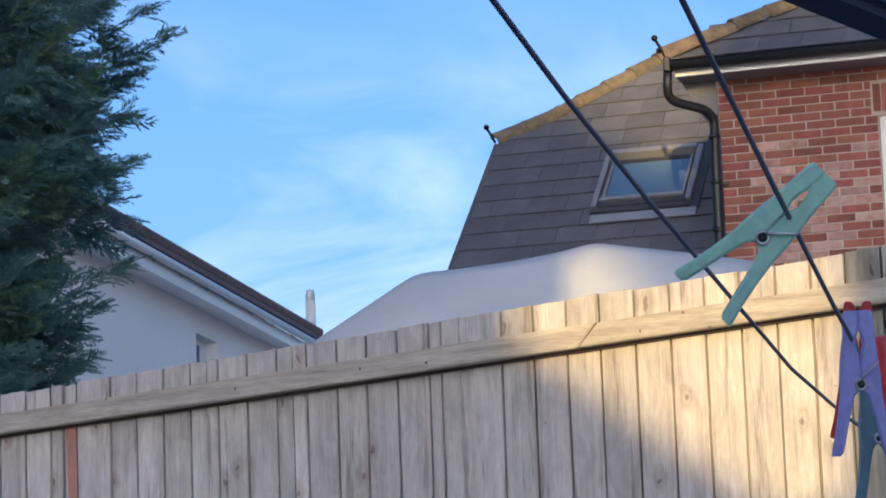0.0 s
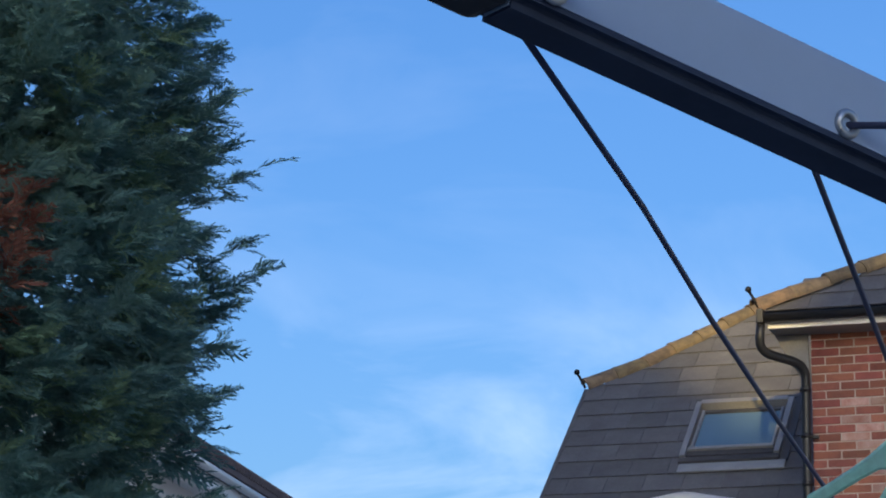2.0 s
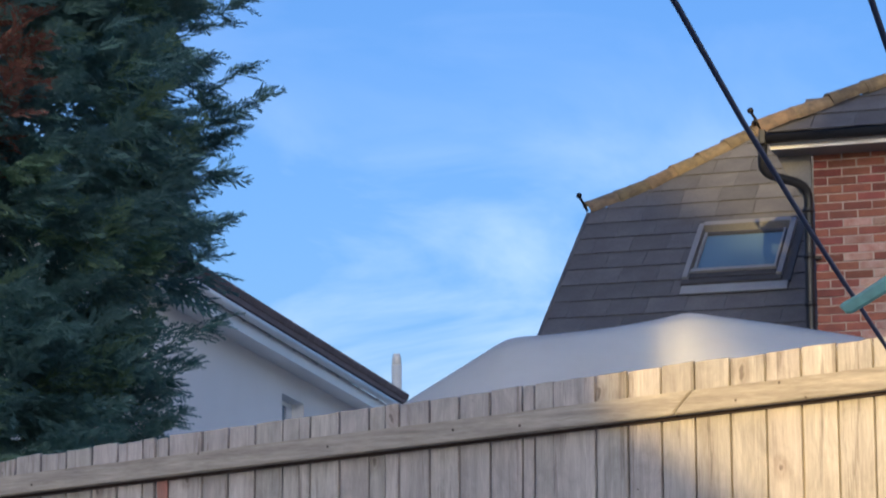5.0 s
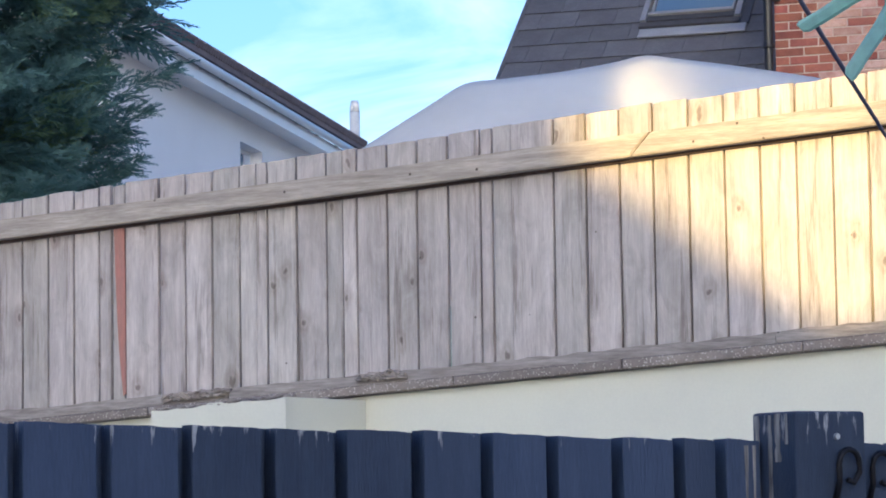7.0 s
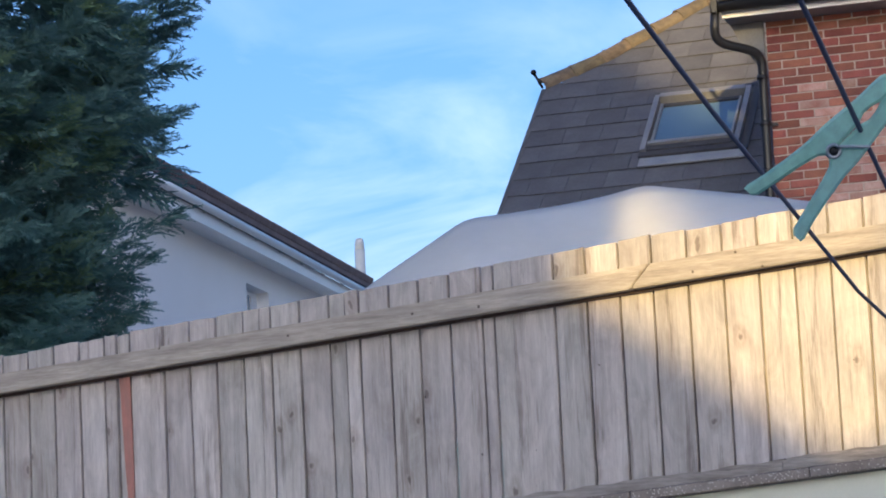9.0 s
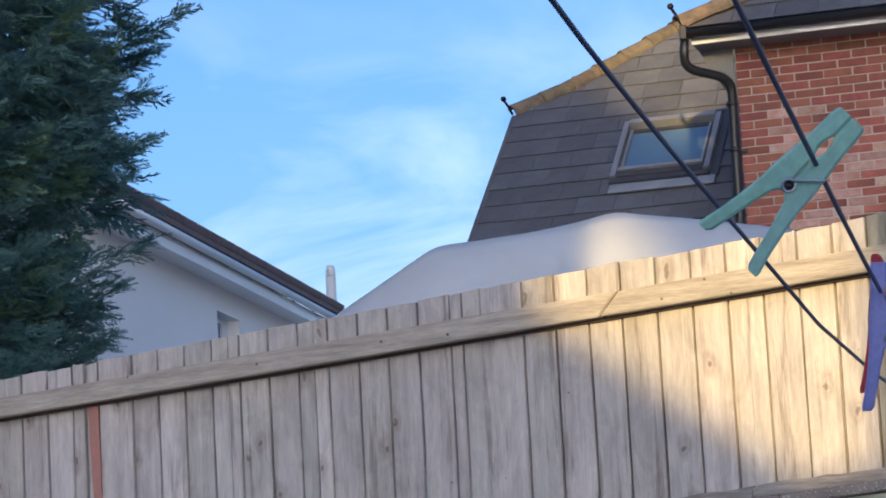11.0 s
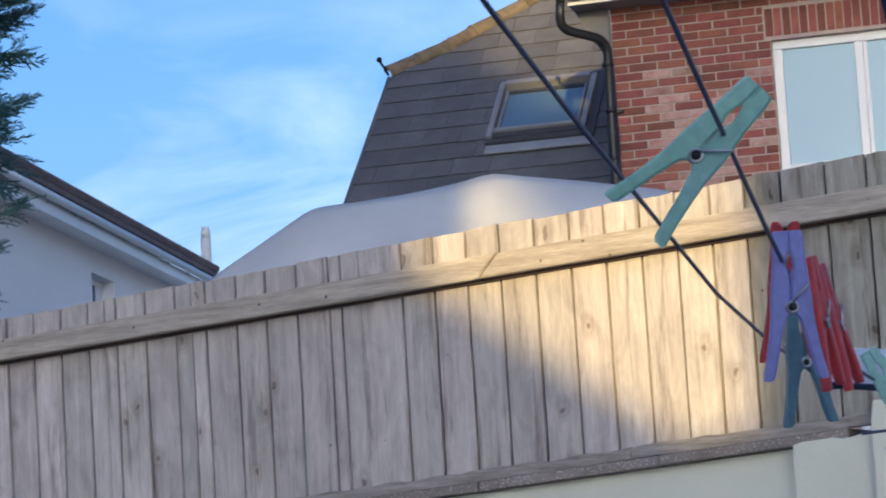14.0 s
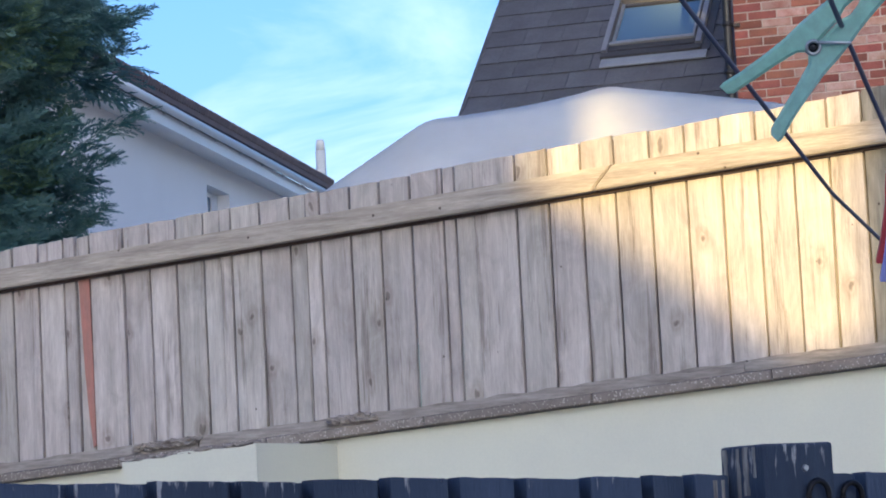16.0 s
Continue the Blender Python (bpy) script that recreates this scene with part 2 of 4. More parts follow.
GREY_SOFFIT = material("grey_soffit", (0.19, 0.19, 0.20), 0.55, second=(0.15, 0.15, 0.16), scale=2.0, bump=0.03)
BLACK_PLASTIC = material("black_plastic", (0.016, 0.016, 0.018), 0.42, bump=0.05, spec=0.5)
# navy tone standing for the shade below the airer's arms
ARM_SHADE = material("dark_navy_arm_shade", (0.050, 0.066, 0.110), 0.7, bump=0.03, spec=0.2)
WHITE_UPVC = material("white_upvc", (0.82, 0.82, 0.82), 0.35, second=(0.77, 0.77, 0.77), scale=1.5, bump=0.03, grain_amount=0.1)
PIPE_GREY = material("pale_grey_plastic", (0.55, 0.57, 0.58), 0.5, second=(0.50, 0.52, 0.53), scale=2.0, bump=0.03)
WHITE_WALL = material("white_render", (0.95, 0.93, 0.90), 0.88, second=(0.92, 0.90, 0.87), scale=0.9, bump=0.1, bump_scale=60.0, grain_amount=0.15)
ROOF_BROWN = material("brown_roof_tile", (0.20, 0.155, 0.15), 0.85, second=(0.15, 0.115, 0.11), scale=3.0, bump=0.4, bump_scale=30.0)
FLASHING = material("grey_flashing", (0.36, 0.37, 0.39), 0.5, metal=0.3, second=(0.29, 0.30, 0.32), scale=5.0, bump=0.1)
VELUX_FRAME = material("roof_window_frame", (0.30, 0.30, 0.31), 0.45, metal=0.3, second=(0.25, 0.25, 0.26), scale=5.0, bump=0.05)
SASH_DARK = material("dark_sash", (0.045, 0.045, 0.05), 0.5, second=(0.06, 0.06, 0.065), scale=5.0, bump=0.05)
GLASS = glass_material("window_glass", (0.10, 0.17, 0.26))
# part of the sky's pale reflection is put into this base colour
SKY_GLASS = glass_material("sky_tinted_window_glass", (0.30, 0.46, 0.56), 0.06)
FABRIC = material("white_canopy_fabric", (0.88, 0.88, 0.87), 0.7, second=(0.80, 0.80, 0.79), scale=1.2, bump=0.04, bump_scale=12.0, translucent=0.15, grain_amount=0.06)
ALLOY = material("blue_grey_alloy", (0.40, 0.49, 0.64), 0.6, metal=0.0, spec=0.2, second=(0.37, 0.46, 0.61), scale=3.0, bump=0.0, bump_scale=60, grain_amount=0.08)
ALLOY_PALE = material("pale_lilac_grey_alloy", (0.74, 0.76, 0.84), 0.5, metal=0.0, spec=0.35, second=(0.70, 0.72, 0.80), scale=3.0, bump=0.0, grain_amount=0.08)
CORD = material("dark_clothes_cord", (0.058, 0.066, 0.125), 0.5, second=(0.052, 0.060, 0.115), scale=60.0, bump=0.0, grain_amount=0.2)
PEG_GREEN = material("mint_green_plastic", (0.50, 0.79, 0.68), 0.45, second=(0.44, 0.74, 0.58), scale=14.0, bump=0.05, bump_scale=200, translucent=0.3)
PEG_PURPLE = material("lilac_plastic", (0.38, 0.39, 0.76), 0.45, second=(0.34, 0.35, 0.70), scale=14.0, bump=0.05, bump_scale=200, translucent=0.2)
PEG_RED = material("red_plastic", (0.62, 0.07, 0.07), 0.45, second=(0.52, 0.05, 0.06), scale=14.0, bump=0.05, bump_scale=200, translucent=0.2)
PEG_TEAL = material("blue_grey_plastic", (0.16, 0.29, 0.36), 0.45, second=(0.13, 0.25, 0.31), scale=14.0, bump=0.05, bump_scale=200, translucent=0.2)
PEG_MINT = material("pale_mint_plastic", (0.50, 0.78, 0.68), 0.45, second=(0.45, 0.72, 0.63), scale=14.0, bump=0.05, bump_scale=200, translucent=0.35)
PEG_BLUE = material("bright_blue_plastic", (0.10, 0.28, 0.72), 0.45, second=(0.08, 0.24, 0.62), scale=14.0, bump=0.05, bump_scale=200, translucent=0.2)
BARK = material("bark", (0.12, 0.085, 0.06), 0.95, second=(0.06, 0.045, 0.035), scale=9.0, stretch=(4, 4, 0.7), bump=0.8, bump_scale=30.0)
LEAF = material("conifer_foliage", (0.19, 0.345, 0.33), 0.75, second=(0.12, 0.225, 0.225), scale=1.3, bump=0.0, translucent=0.45, spec=0.2)
LEAF_LIGHT = material("young_conifer_foliage", (0.25, 0.40, 0.26), 0.75, second=(0.18, 0.30, 0.22), scale=1.6, bump=0.0, translucent=0.45, spec=0.2)
LEAF_DEAD = material("dead_conifer_foliage", (0.24, 0.12, 0.10), 0.85, second=(0.16, 0.085, 0.07), scale=2.5, bump=0.0, spec=0.2)
# unseen ground, its colour kept pale to bounce light upwards
BOUNCE_GROUND = material("pale_bounce_ground", (0.42, 0.39, 0.34), 0.95, second=(0.32, 0.30, 0.25), scale=0.6, bump=0.6, bump_scale=20.0)
PLAIN_WALL = material("plain_house_render", (0.42, 0.38, 0.33), 0.9, second=(0.36, 0.32, 0.28), scale=0.8, bump=0.2, bump_scale=40.0)


# ---- mesh helpers ----
def mesh_object(name, bm, mat, smooth=False):
    me = bpy.data.meshes.new(name)
    bmesh.ops.recalc_face_normals(bm, faces=bm.faces)
    if smooth:
        for f in bm.faces:
            f.smooth = True
    bm.to_mesh(me)
    bm.free()
    me.materials.append(mat)
    return new(name, me)


def part(name, bm, mat, parent, label="", smooth=False):
    ob = mesh_object(name, bm, mat, smooth)
    ob.parent = parent
    return tagged(ob, label)


def thing(name, m, label, category, group="", kind=""):
    ob = new(name)
    ob.empty_display_size = 0.1
    ob.matrix_world = m
    return tagged(ob, label, category, group, kind)


def box(x0, x1, y0, y1, z0, z1, bevel=0.0, bm=None, m=None):
    bm = bm or bmesh.new()
    vs = bmesh.ops.create_cube(bm, size=1)["verts"]
    t = Matrix.Translation(((x0 + x1) / 2, (y0 + y1) / 2, (z0 + z1) / 2)) @ Matrix.Diagonal((x1 - x0, y1 - y0, z1 - z0, 1))
    bmesh.ops.transform(bm, matrix=(m @ t) if m else t, verts=vs)
    if bevel:
        es = list({e for v in vs for e in v.link_edges})
        bmesh.ops.bevel(bm, geom=es, offset=bevel, segments=2, affect="EDGES", profile=0.5)
    return bm


def prism(points, y0, y1, bm=None, m=None):
    """A polygon in x and z, drawn out from y0 to y1."""
    bm = bm or bmesh.new()
    a = [bm.verts.new((x, y0, z)) for x, z in points]
    b = [bm.verts.new((x, y1, z)) for x, z in points]
    bm.faces.new(a)
    bm.faces.new(b[::-1])
    for i in range(len(a)):
        j = (i + 1) % len(a)
        bm.faces.new((a[i], b[i], b[j], a[j]))
    if m:
        bmesh.ops.transform(bm, matrix=m, verts=a + b)
    return bm


def tube(points, radius, sides=10, bm=None, cap=True):
    """A round rod along a line of points; radius is one number or one a point."""
    bm = bm or bmesh.new()
    pts = [Vector(p) for p in points]
    radii = radius if hasattr(radius, "__len__") else [radius] * len(pts)
    rings, up = [], Vector((0.13, 0.21, 0.97))
    for i, p in enumerate(pts):
        d = (pts[min(i + 1, len(pts) - 1)] - pts[max(i - 1, 0)]).normalized()
        a = d.cross(up)
        a = a.normalized() if a.length > 1e-4 else d.orthogonal().normalized()
        b = d.cross(a).normalized()
        rings.append([bm.verts.new(p + radii[i] * (math.cos(k * 2 * math.pi / sides) * a + math.sin(k * 2 * math.pi / sides) * b)) for k in range(sides)])
    for r, s in zip(rings, rings[1:]):
        for k in range(sides):
            bm.faces.new((r[k], r[(k + 1) % sides], s[(k + 1) % sides], s[k]))
    if cap:
        bm.faces.new(rings[0][::-1])
        bm.faces.new(rings[-1])
    return bm


def bend(a, b, c, steps=6):
    a, b, c = Vector(a), Vector(b), Vector(c)
    return [a * (1 - t) ** 2 + b * 2 * t * (1 - t) + c * t * t for t in [i / steps for i in range(steps + 1)]]


def worn_paint():
    """Black fence paint, flaked to bare grey wood in streaks along the boards' top ends."""
    m = BLACK_PAINT
    nt = m.node_tree
    b = nt.nodes["Principled BSDF"]
    old = b.inputs["Base Color"].links[0].from_socket
    tc = nt.nodes.new("ShaderNodeTexCoord")
    mp = nt.nodes.new("ShaderNodeMapping")
    mp.inputs["Scale"].default_value = (34, 34, 5)
    nz = node(nt, "ShaderNodeTexNoise", Scale=2.0, Detail=5.0, Roughness=0.65)
    sep = nt.nodes.new("ShaderNodeSeparateXYZ")
    hi = nt.nodes.new("ShaderNodeMapRange")
    hi.inputs["From Min"].default_value, hi.inputs["From Max"].default_value = 1.63, 1.72
    hi.inputs["To Min"].default_value, hi.inputs["To Max"].default_value = -0.22, 0.055
    add = nt.nodes.new("ShaderNodeMath")
    th = nt.nodes.new("ShaderNodeMapRange")
    th.inputs["From Min"].default_value, th.inputs["From Max"].default_value = 0.62, 0.70
    mx = nt.nodes.new("ShaderNodeMix")
    mx.data_type = "RGBA"
    mx.inputs["B"].default_value = (0.34, 0.34, 0.35, 1)
    L = nt.links.new
    L(tc.outputs["Object"], mp.inputs["Vector"])
    L(mp.outputs["Vector"], nz.inputs["Vector"])
    L(tc.outputs["Object"], sep.inputs["Vector"])
    L(sep.outputs["Z"], hi.inputs["Value"])
    L(nz.outputs["Fac"], add.inputs[0])
    L(hi.outputs["Result"], add.inputs[1])
    L(add.outputs["Value"], th.inputs["Value"])
    L(th.outputs["Result"], mx.inputs["Factor"])
    L(old, mx.inputs["A"])
    L(mx.outputs["Result"], b.inputs["Base Color"])


worn_paint()


# ---- ground ----
bm = bmesh.new()
bmesh.ops.create_grid(bm, x_segments=40, y_segments=40, size=1500)
for v in bm.verts:
    v.co.z = 0.15 * noise.noise(v.co * 0.01) if v.co.length > 90 else 0.0
tagged(mesh_object("ground", bm, BOUNCE_GROUND), "unseen garden ground, kept pale to bounce light", "ground", kind="structure")

# ---- retaining wall under the fence: x along the fence, y away from the lower garden ----
FENCE = pose(0.9, 8.5, 0, 0, 0, -30)
SLOPE = 0.05


def board_foot(s):
    return 2.121 + SLOPE * s


def board_top(s):
    return 2.848 + SLOPE * s


wall = thing("retaining_wall", FENCE, "cream rendered retaining wall below the timber fence", "wall", kind="structure")
part("wall_face", prism([(-7, 0), (0.96, 0), (0.96, board_foot(0.96) - 0.09), (-7, board_foot(-7) - 0.09)], -0.01, 0.24), CREAM, wall)
part("wall_return", box(0.74, 0.955, 0.245, 5.0, 0, 2.07), CREAM, wall)
# the pier and the thick render at the corner, with ragged upper edges
random.seed(4)


def ragged(x0, x1, z0, z1, n, amp):
    pts = [(x1, 0), (x0, 0)]
    for i in range(n + 1):
        t = i / n
        pts.append((x0 + (x1 - x0) * t, z0 + (z1 - z0) * t + (random.uniform(-amp, amp) if 0 < i < n else 0)))
    return pts


part("pier", prism(ragged(-1.985, -1.467, 1.916, 1.944, 16, 0.006), -0.48, -0.012), CREAM, wall)
part("pier", prism(ragged(0.53, 0.957, 2.062, 2.092, 14, 0.007), -0.075, -0.012), CREAM, wall)
part("pier", prism([(1.10, 0), (0.785, 0), (0.787, 2.108), (0.797, 2.168), (1.10, 2.165)], -0.115, -0.078), CREAM, wall)
# crumbled bedding mortar on top of the pier
bm = bmesh.new()
for i in range(330):
    x = random.uniform(-2.25, -1.30)
    on = -1.985 < x < -1.475
    y = random.uniform(-0.476, -0.40) if on and random.random() < 0.7 else random.uniform(-0.30, -0.05)
    if not on:
        y = random.uniform(-0.05, -0.035)
    r = random.uniform(0.005, 0.013)
    z = 1.916 + 0.054 * (x + 1.985) if on else board_foot(x) - 0.036 + random.uniform(-0.008, 0.012)
    vs = bmesh.ops.create_icosphere(bm, subdivisions=1, radius=r)["verts"]
    bmesh.ops.transform(bm, matrix=Matrix.Translation((x, y, z + 0.002)) @ pose(0, 0, 0, random.uniform(-20, 20), random.uniform(-20, 20), random.uniform(0, 180)) @ Matrix.Diagonal((2.2, 1.3, 0.6, 1)), verts=vs)
tagged(part("mortar_bed", bm, MORTAR_OLD, wall, "crumbling grey-brown mortar"), kind="stuff")
# concrete copings
for i in range(-9, 2):
    a, b = 0.09 + 0.603 * (i - 1), 0.09 + 0.603 * i
    if b > 0.9:
        b = 0.95
    tilt = random.uniform(-0.002, 0.002)
    pts = [(a + 0.002, board_foot(a) - 0.087), (b - 0.002, board_foot(b) - 0.087 + tilt), (b - 0.002, board_foot(b) - 0.056 + tilt), (a + 0.002, board_foot(a) - 0.056)]
    bm = prism(pts, -0.05, 0.25)
    bmesh.ops.bevel(bm, geom=list(bm.edges), offset=0.004, segments=1, affect="EDGES")
    part("coping_stone", bm, COPING, wall)

# ---- timber fence ----
fence = thing("timber_fence", FENCE, "weathered grey-brown close-boarded timber fence on a cream wall", "fence")
GAPS = [-2.786, -2.673, -2.562, -2.449, -2.305, -2.195, -2.083, -1.969, -1.9, -1.856, -1.739, -1.62, -1.556, -1.501, -1.383, -1.269, -1.152, -1.033, -0.987,
        -0.917, -0.765, -0.65, -0.532, -0.415, -0.293, -0.172, -0.054, 0.064, 0.182, 0.297]
# joints that are only fine splits
SPLITS = (-1.9, -1.556, -0.917)
gaps = [-2.786 - 0.1165 * k for k in range(36, 0, -1)] + GAPS + [0.407, 0.524, 0.664, 0.791, 0.872]
random.seed(11)


def board(parent, a, b, z0a, z0b, z1a, z1b, mat, m=None, lean=0.0):
    """One close-board: a front leaf and a rear tongue that closes the joint to its neighbour."""
    g, h = (0.001 if a in SPLITS else 0.0042), (0.001 if b in SPLITS else 0.0042)
    z0a, z0b = z0a - 0.03, z0b - 0.03
    bm = bmesh.new()
    d = random.uniform(0.0, 0.004)
    j = random.uniform(-0.005, 0.005)
    nicks = [(a + g, z1a + j), (a + (b - a) * random.uniform(0.3, 0.7), (z1a + z1b) / 2 + j + random.uniform(-0.003, 0.003)), (b - h, z1b + j + random.uniform(-0.003, 0.003))]
    prism([(a + g + lean, z0a), (b - h + lean, z0b)] + nicks[::-1], -d, 0.014, bm)
    es = [e for e in bm.edges if abs(e.verts[0].co.y - e.verts[1].co.y) < 1e-6 and e.verts[0].co.y < 0.001]
    bmesh.ops.bevel(bm, geom=es, offset=0.002, segments=1, affect="EDGES")
    prism([(a - 0.012, z0a + 0.002), (b - 0.02, z0b + 0.002), (b - 0.02, z1b - 0.004 + j), (a - 0.012, z1a - 0.004 + j)], 0.028, 0.034, bm)
    if m:
        bmesh.ops.transform(bm, matrix=m, verts=bm.verts)
    return part("board", bm, mat, parent)


for a, b in zip(gaps, gaps[1:]):
    if abs(a + 2.562) < 0.001:
        # a split board with a strip of red-brown timber showing
        board(fence, a, a + 0.054, board_foot(a), board_foot(a), board_top(a) , board_top(a), WOOD)
        part("strip", prism([(a + 0.108, board_foot(a)), (a + 0.119, board_foot(b)), (a + 0.118, 2.25), (a + 0.116, 2.42), (a + 0.114, 2.60), (a + 0.066, 2.60), (a + 0.072, 2.53), (a + 0.077, 2.40), (a + 0.084, 2.25), (a + 0.092, 2.14)], -0.009, -0.0045), RED_WOOD, fence, "red-brown timber strip")
        board(fence, a + 0.056, b, board_foot(a), board_foot(b), board_top(a), board_top(b), WOOD)
        continue
    board(fence, a, b, board_foot(a), board_foot(b), board_top(a), board_top(b), WOOD_GREY if a > 0.4 else WOOD, lean=random.uniform(-0.002, 0.002))
board(fence, 0.872, 0.96, board_foot(0.87), board_foot(0.96), board_top(0.87), board_top(0.96), WOOD_GREY)


def rail_z(s):
    return 2.682 + 0.041 * s


# upper rail, in two lengths that meet with a slanting joint
def long_bar(pts, y0, y1, bevel=0.004):
    bm = prism(pts, y0, y1)
    bmesh.ops.bevel(bm, geom=list(bm.edges), offset=bevel, segments=2, affect="EDGES")
    return bm


part("rail", long_bar([(-6.9, rail_z(-6.9)), (-0.47, rail_z(-0.47)), (-0.40, rail_z(-0.4) + 0.07), (-6.9, rail_z(-6.9) + 0.066)], -0.056, -0.004), RAIL_WOOD, fence)
part("rail", long_bar([(-0.464, rail_z(-0.46)), (1.0, rail_z(1.0)), (1.0, rail_z(1.0) + 0.072), (-0.394, rail_z(-0.39) + 0.068)], -0.058, -0.004), RAIL_WOOD, fence)
# dark strip that draws the shadow line under the rail
part("batten", prism([(-6.9, rail_z(-6.9) - 0.011), (1.0, rail_z(1.0) - 0.009), (1.0, rail_z(1.0) + 0.004), (-6.9, rail_z(-6.9) + 0.004)], -0.016, -0.0045), RAIL_SHADE, fence, "dark strip for the shade under the rail")
# lower ledge strip
def ledge(x0, x1, y, lift):
    """A weathered ledge strip with an uneven, split upper edge."""
    n = int((x1 - x0) / 0.045)
    pts = [(x0, board_foot(x0) - 0.0545), (x1, board_foot(x1) - 0.0545)]
    for k in range(n, -1, -1):
        x = x0 + (x1 - x0) * k / n
        pts.append((x, board_foot(x) - 0.022 + lift + random.uniform(-0.004, 0.004)))
    return prism(pts, -y, -0.005)


for x0, x1, y, lift in ((-6.9, -2.0, 0.036, -0.004), (-1.99, 0.0, 0.04, -0.008), (0.004, 0.96, 0.044, -0.004)):
    part("ledge", ledge(x0, x1, y, lift), WOOD_OLD, fence)
    part("ledge", ledge(x0 + 0.01, x1, y - 0.014, lift + 0.009), WOOD_OLD, fence)
for s in (-5.4, -3.6, -1.8, 0.0):
    part("post", box(s - 0.05, s + 0.05, 0.038, 0.13, 0.5, 2.72 + SLOPE * s, 0.004), WOOD, fence)
# the return that runs away from the corner
side_m = Matrix.Translation((0.962, 0, 0)) @ pose(0, 0, 0, 0, 0, 90)
for k in range(26):
    a, b = 0.016 + 0.115 * k, 0.016 + 0.115 * (k + 1)
    zt = 2.893 + random.uniform(-0.004, 0.004)
    board(fence, a, b, 2.165, 2.165, zt, zt, WOOD_GREY, m=side_m)
bm = long_bar([(-0.046, 2.722), (3.0, 2.722), (3.0, 2.79), (-0.046, 2.79)], -0.05, -0.005)
bmesh.ops.transform(bm, matrix=side_m, verts=bm.verts)
part("rail", bm, RAIL_WOOD, fence)
bm = long_bar([(-0.04, 2.13), (3.0, 2.13), (3.0, 2.17), (-0.04, 2.17)], -0.036, 0.2)
bmesh.ops.transform(bm, matrix=side_m, verts=bm.verts)
part("ledge", bm, WOOD_OLD, fence)

# ---- black fence in front ----
BLACK = pose(0, 4.75, 0, 0, 0, 30)
bfence = thing("black_fence", BLACK, "black painted timber fence with overlapping upright boards", "fence")
EDGES = [-0.832, -0.688, -0.552, -0.408, -0.28, -0.139, -0.008, 0.119, 0.248, 0.374, 0.461]
edges = [-0.832 - 0.138 * k for k in range(9, 0, -1)] + EDGES + [0.556] + [0.715 + 0.118 * k for k in range(12)]
random.seed(5)
for a, b in zip(edges, edges[1:]):
    w = b - a - 0.024
    if a > 0.55 and a < 0.6:
        continue
    zt = 1.711 - 0.02 * a + random.uniform(-0.002, 0.002)
    pts = [(a, 0.05), (a + w, 0.05), (a + w, zt - random.uniform(0.004, 0.008))]
    if abs(a + 0.139) < 0.001:
        # a chipped notch in the top edge
        pts += [(a + w * 0.93, zt - 0.004), (a + w * 0.875, zt - 0.016), (a + w * 0.82, zt - 0.004)]
        ks = (4, 3, 2, 1)
    else:
        ks = (9, 8, 7, 6, 5, 4, 3, 2, 1)
    for k in ks:
        pts.append((a + w * k / 10, zt - 0.005 * k / 10 + random.uniform(-0.0011, 0.0011)))
    pts.append((a, zt + random.uniform(-0.001, 0.001)))
    bm = prism(pts, -0.04, 0.0)
    es = [e for e in bm.edges if e.verts[0].co.y < -0.039 and e.verts[1].co.y < -0.039]
    bmesh.ops.bevel(bm, geom=es, offset=0.0015, segments=1, affect="EDGES")
    part("board", bm, BLACK_PAINT, bfence)
    part("rear_board", prism([(b - 0.055, 0.05), (b + 0.03, 0.05), (b + 0.03, zt - 0.005 + random.uniform(-0.002, 0.002)), (b - 0.055, zt - 0.004)], 0.004, 0.022), BLACK_PAINT, bfence)
for z in (0.35, 1.0, 1.5):
    part("rail", box(-2.0, 2.0, 0.026, 0.07, z, z + 0.07, 0.003), BLACK_PAINT, bfence)
bm = box(0.540, 0.69, -0.135, -0.006, 0.0, 1.747, 0.006)
post = part("post", bm, BLACK_PAINT, bfence)


def flake(y0, y1, z0, z1):
    """A ragged upright streak of bare wood on the post's side."""
    n = 9
    left = [(y0 + (y1 - y0) * random.uniform(0, 0.25), z0 + (z1 - z0) * k / n) for k in range(n + 1)]
    right = [(y1 - (y1 - y0) * random.uniform(0, 0.3), z0 + (z1 - z0) * k / n) for k in range(n, -1, -1)]
    bm = bmesh.new()
    a = [bm.verts.new((0.5392, y, z)) for y, z in left + right]
    b = [bm.verts.new((0.5415, y, z)) for y, z in left + right]
    bm.faces.new(a)
    for k in range(len(a)):
        j = (k + 1) % len(a)
        bm.faces.new((a[k], b[k], b[j], a[j]))
    return bm


for y0, y1, z0, z1 in ((-0.030, -0.012, 1.60, 1.742), (-0.066, -0.052, 1.55, 1.742), (-0.092, -0.072, 1.66, 1.744), (-0.112, -0.103, 1.69, 1.743)):
    part("worn_streak", flake(y0, y1, z0, z1), BARE_WOOD, post, "bare weathered wood where paint has worn off")
for x, w in ((0.500, 0.005), (0.517, 0.004)):
    part("worn_streak", prism([(x, 1.45), (x + w, 1.45), (x + w * 0.7, 1.58), (x + w * 1.3, 1.69), (x - w * 0.4, 1.69), (x + w * 0.2, 1.56)], -0.0412, -0.0395), BARE_WOOD, bfence, "pale bare wood streak in the paint")
bm = bmesh.new()
bmesh.ops.create_cone(bm, cap_ends=True, segments=16, radius1=0.0065, radius2=0.005, depth=0.004)
bmesh.ops.transform(bm, matrix=Matrix.Translation((0.627, -0.137, 1.703)) @ pose(0, 0, 0, 90, 0, 0), verts=bm.verts)
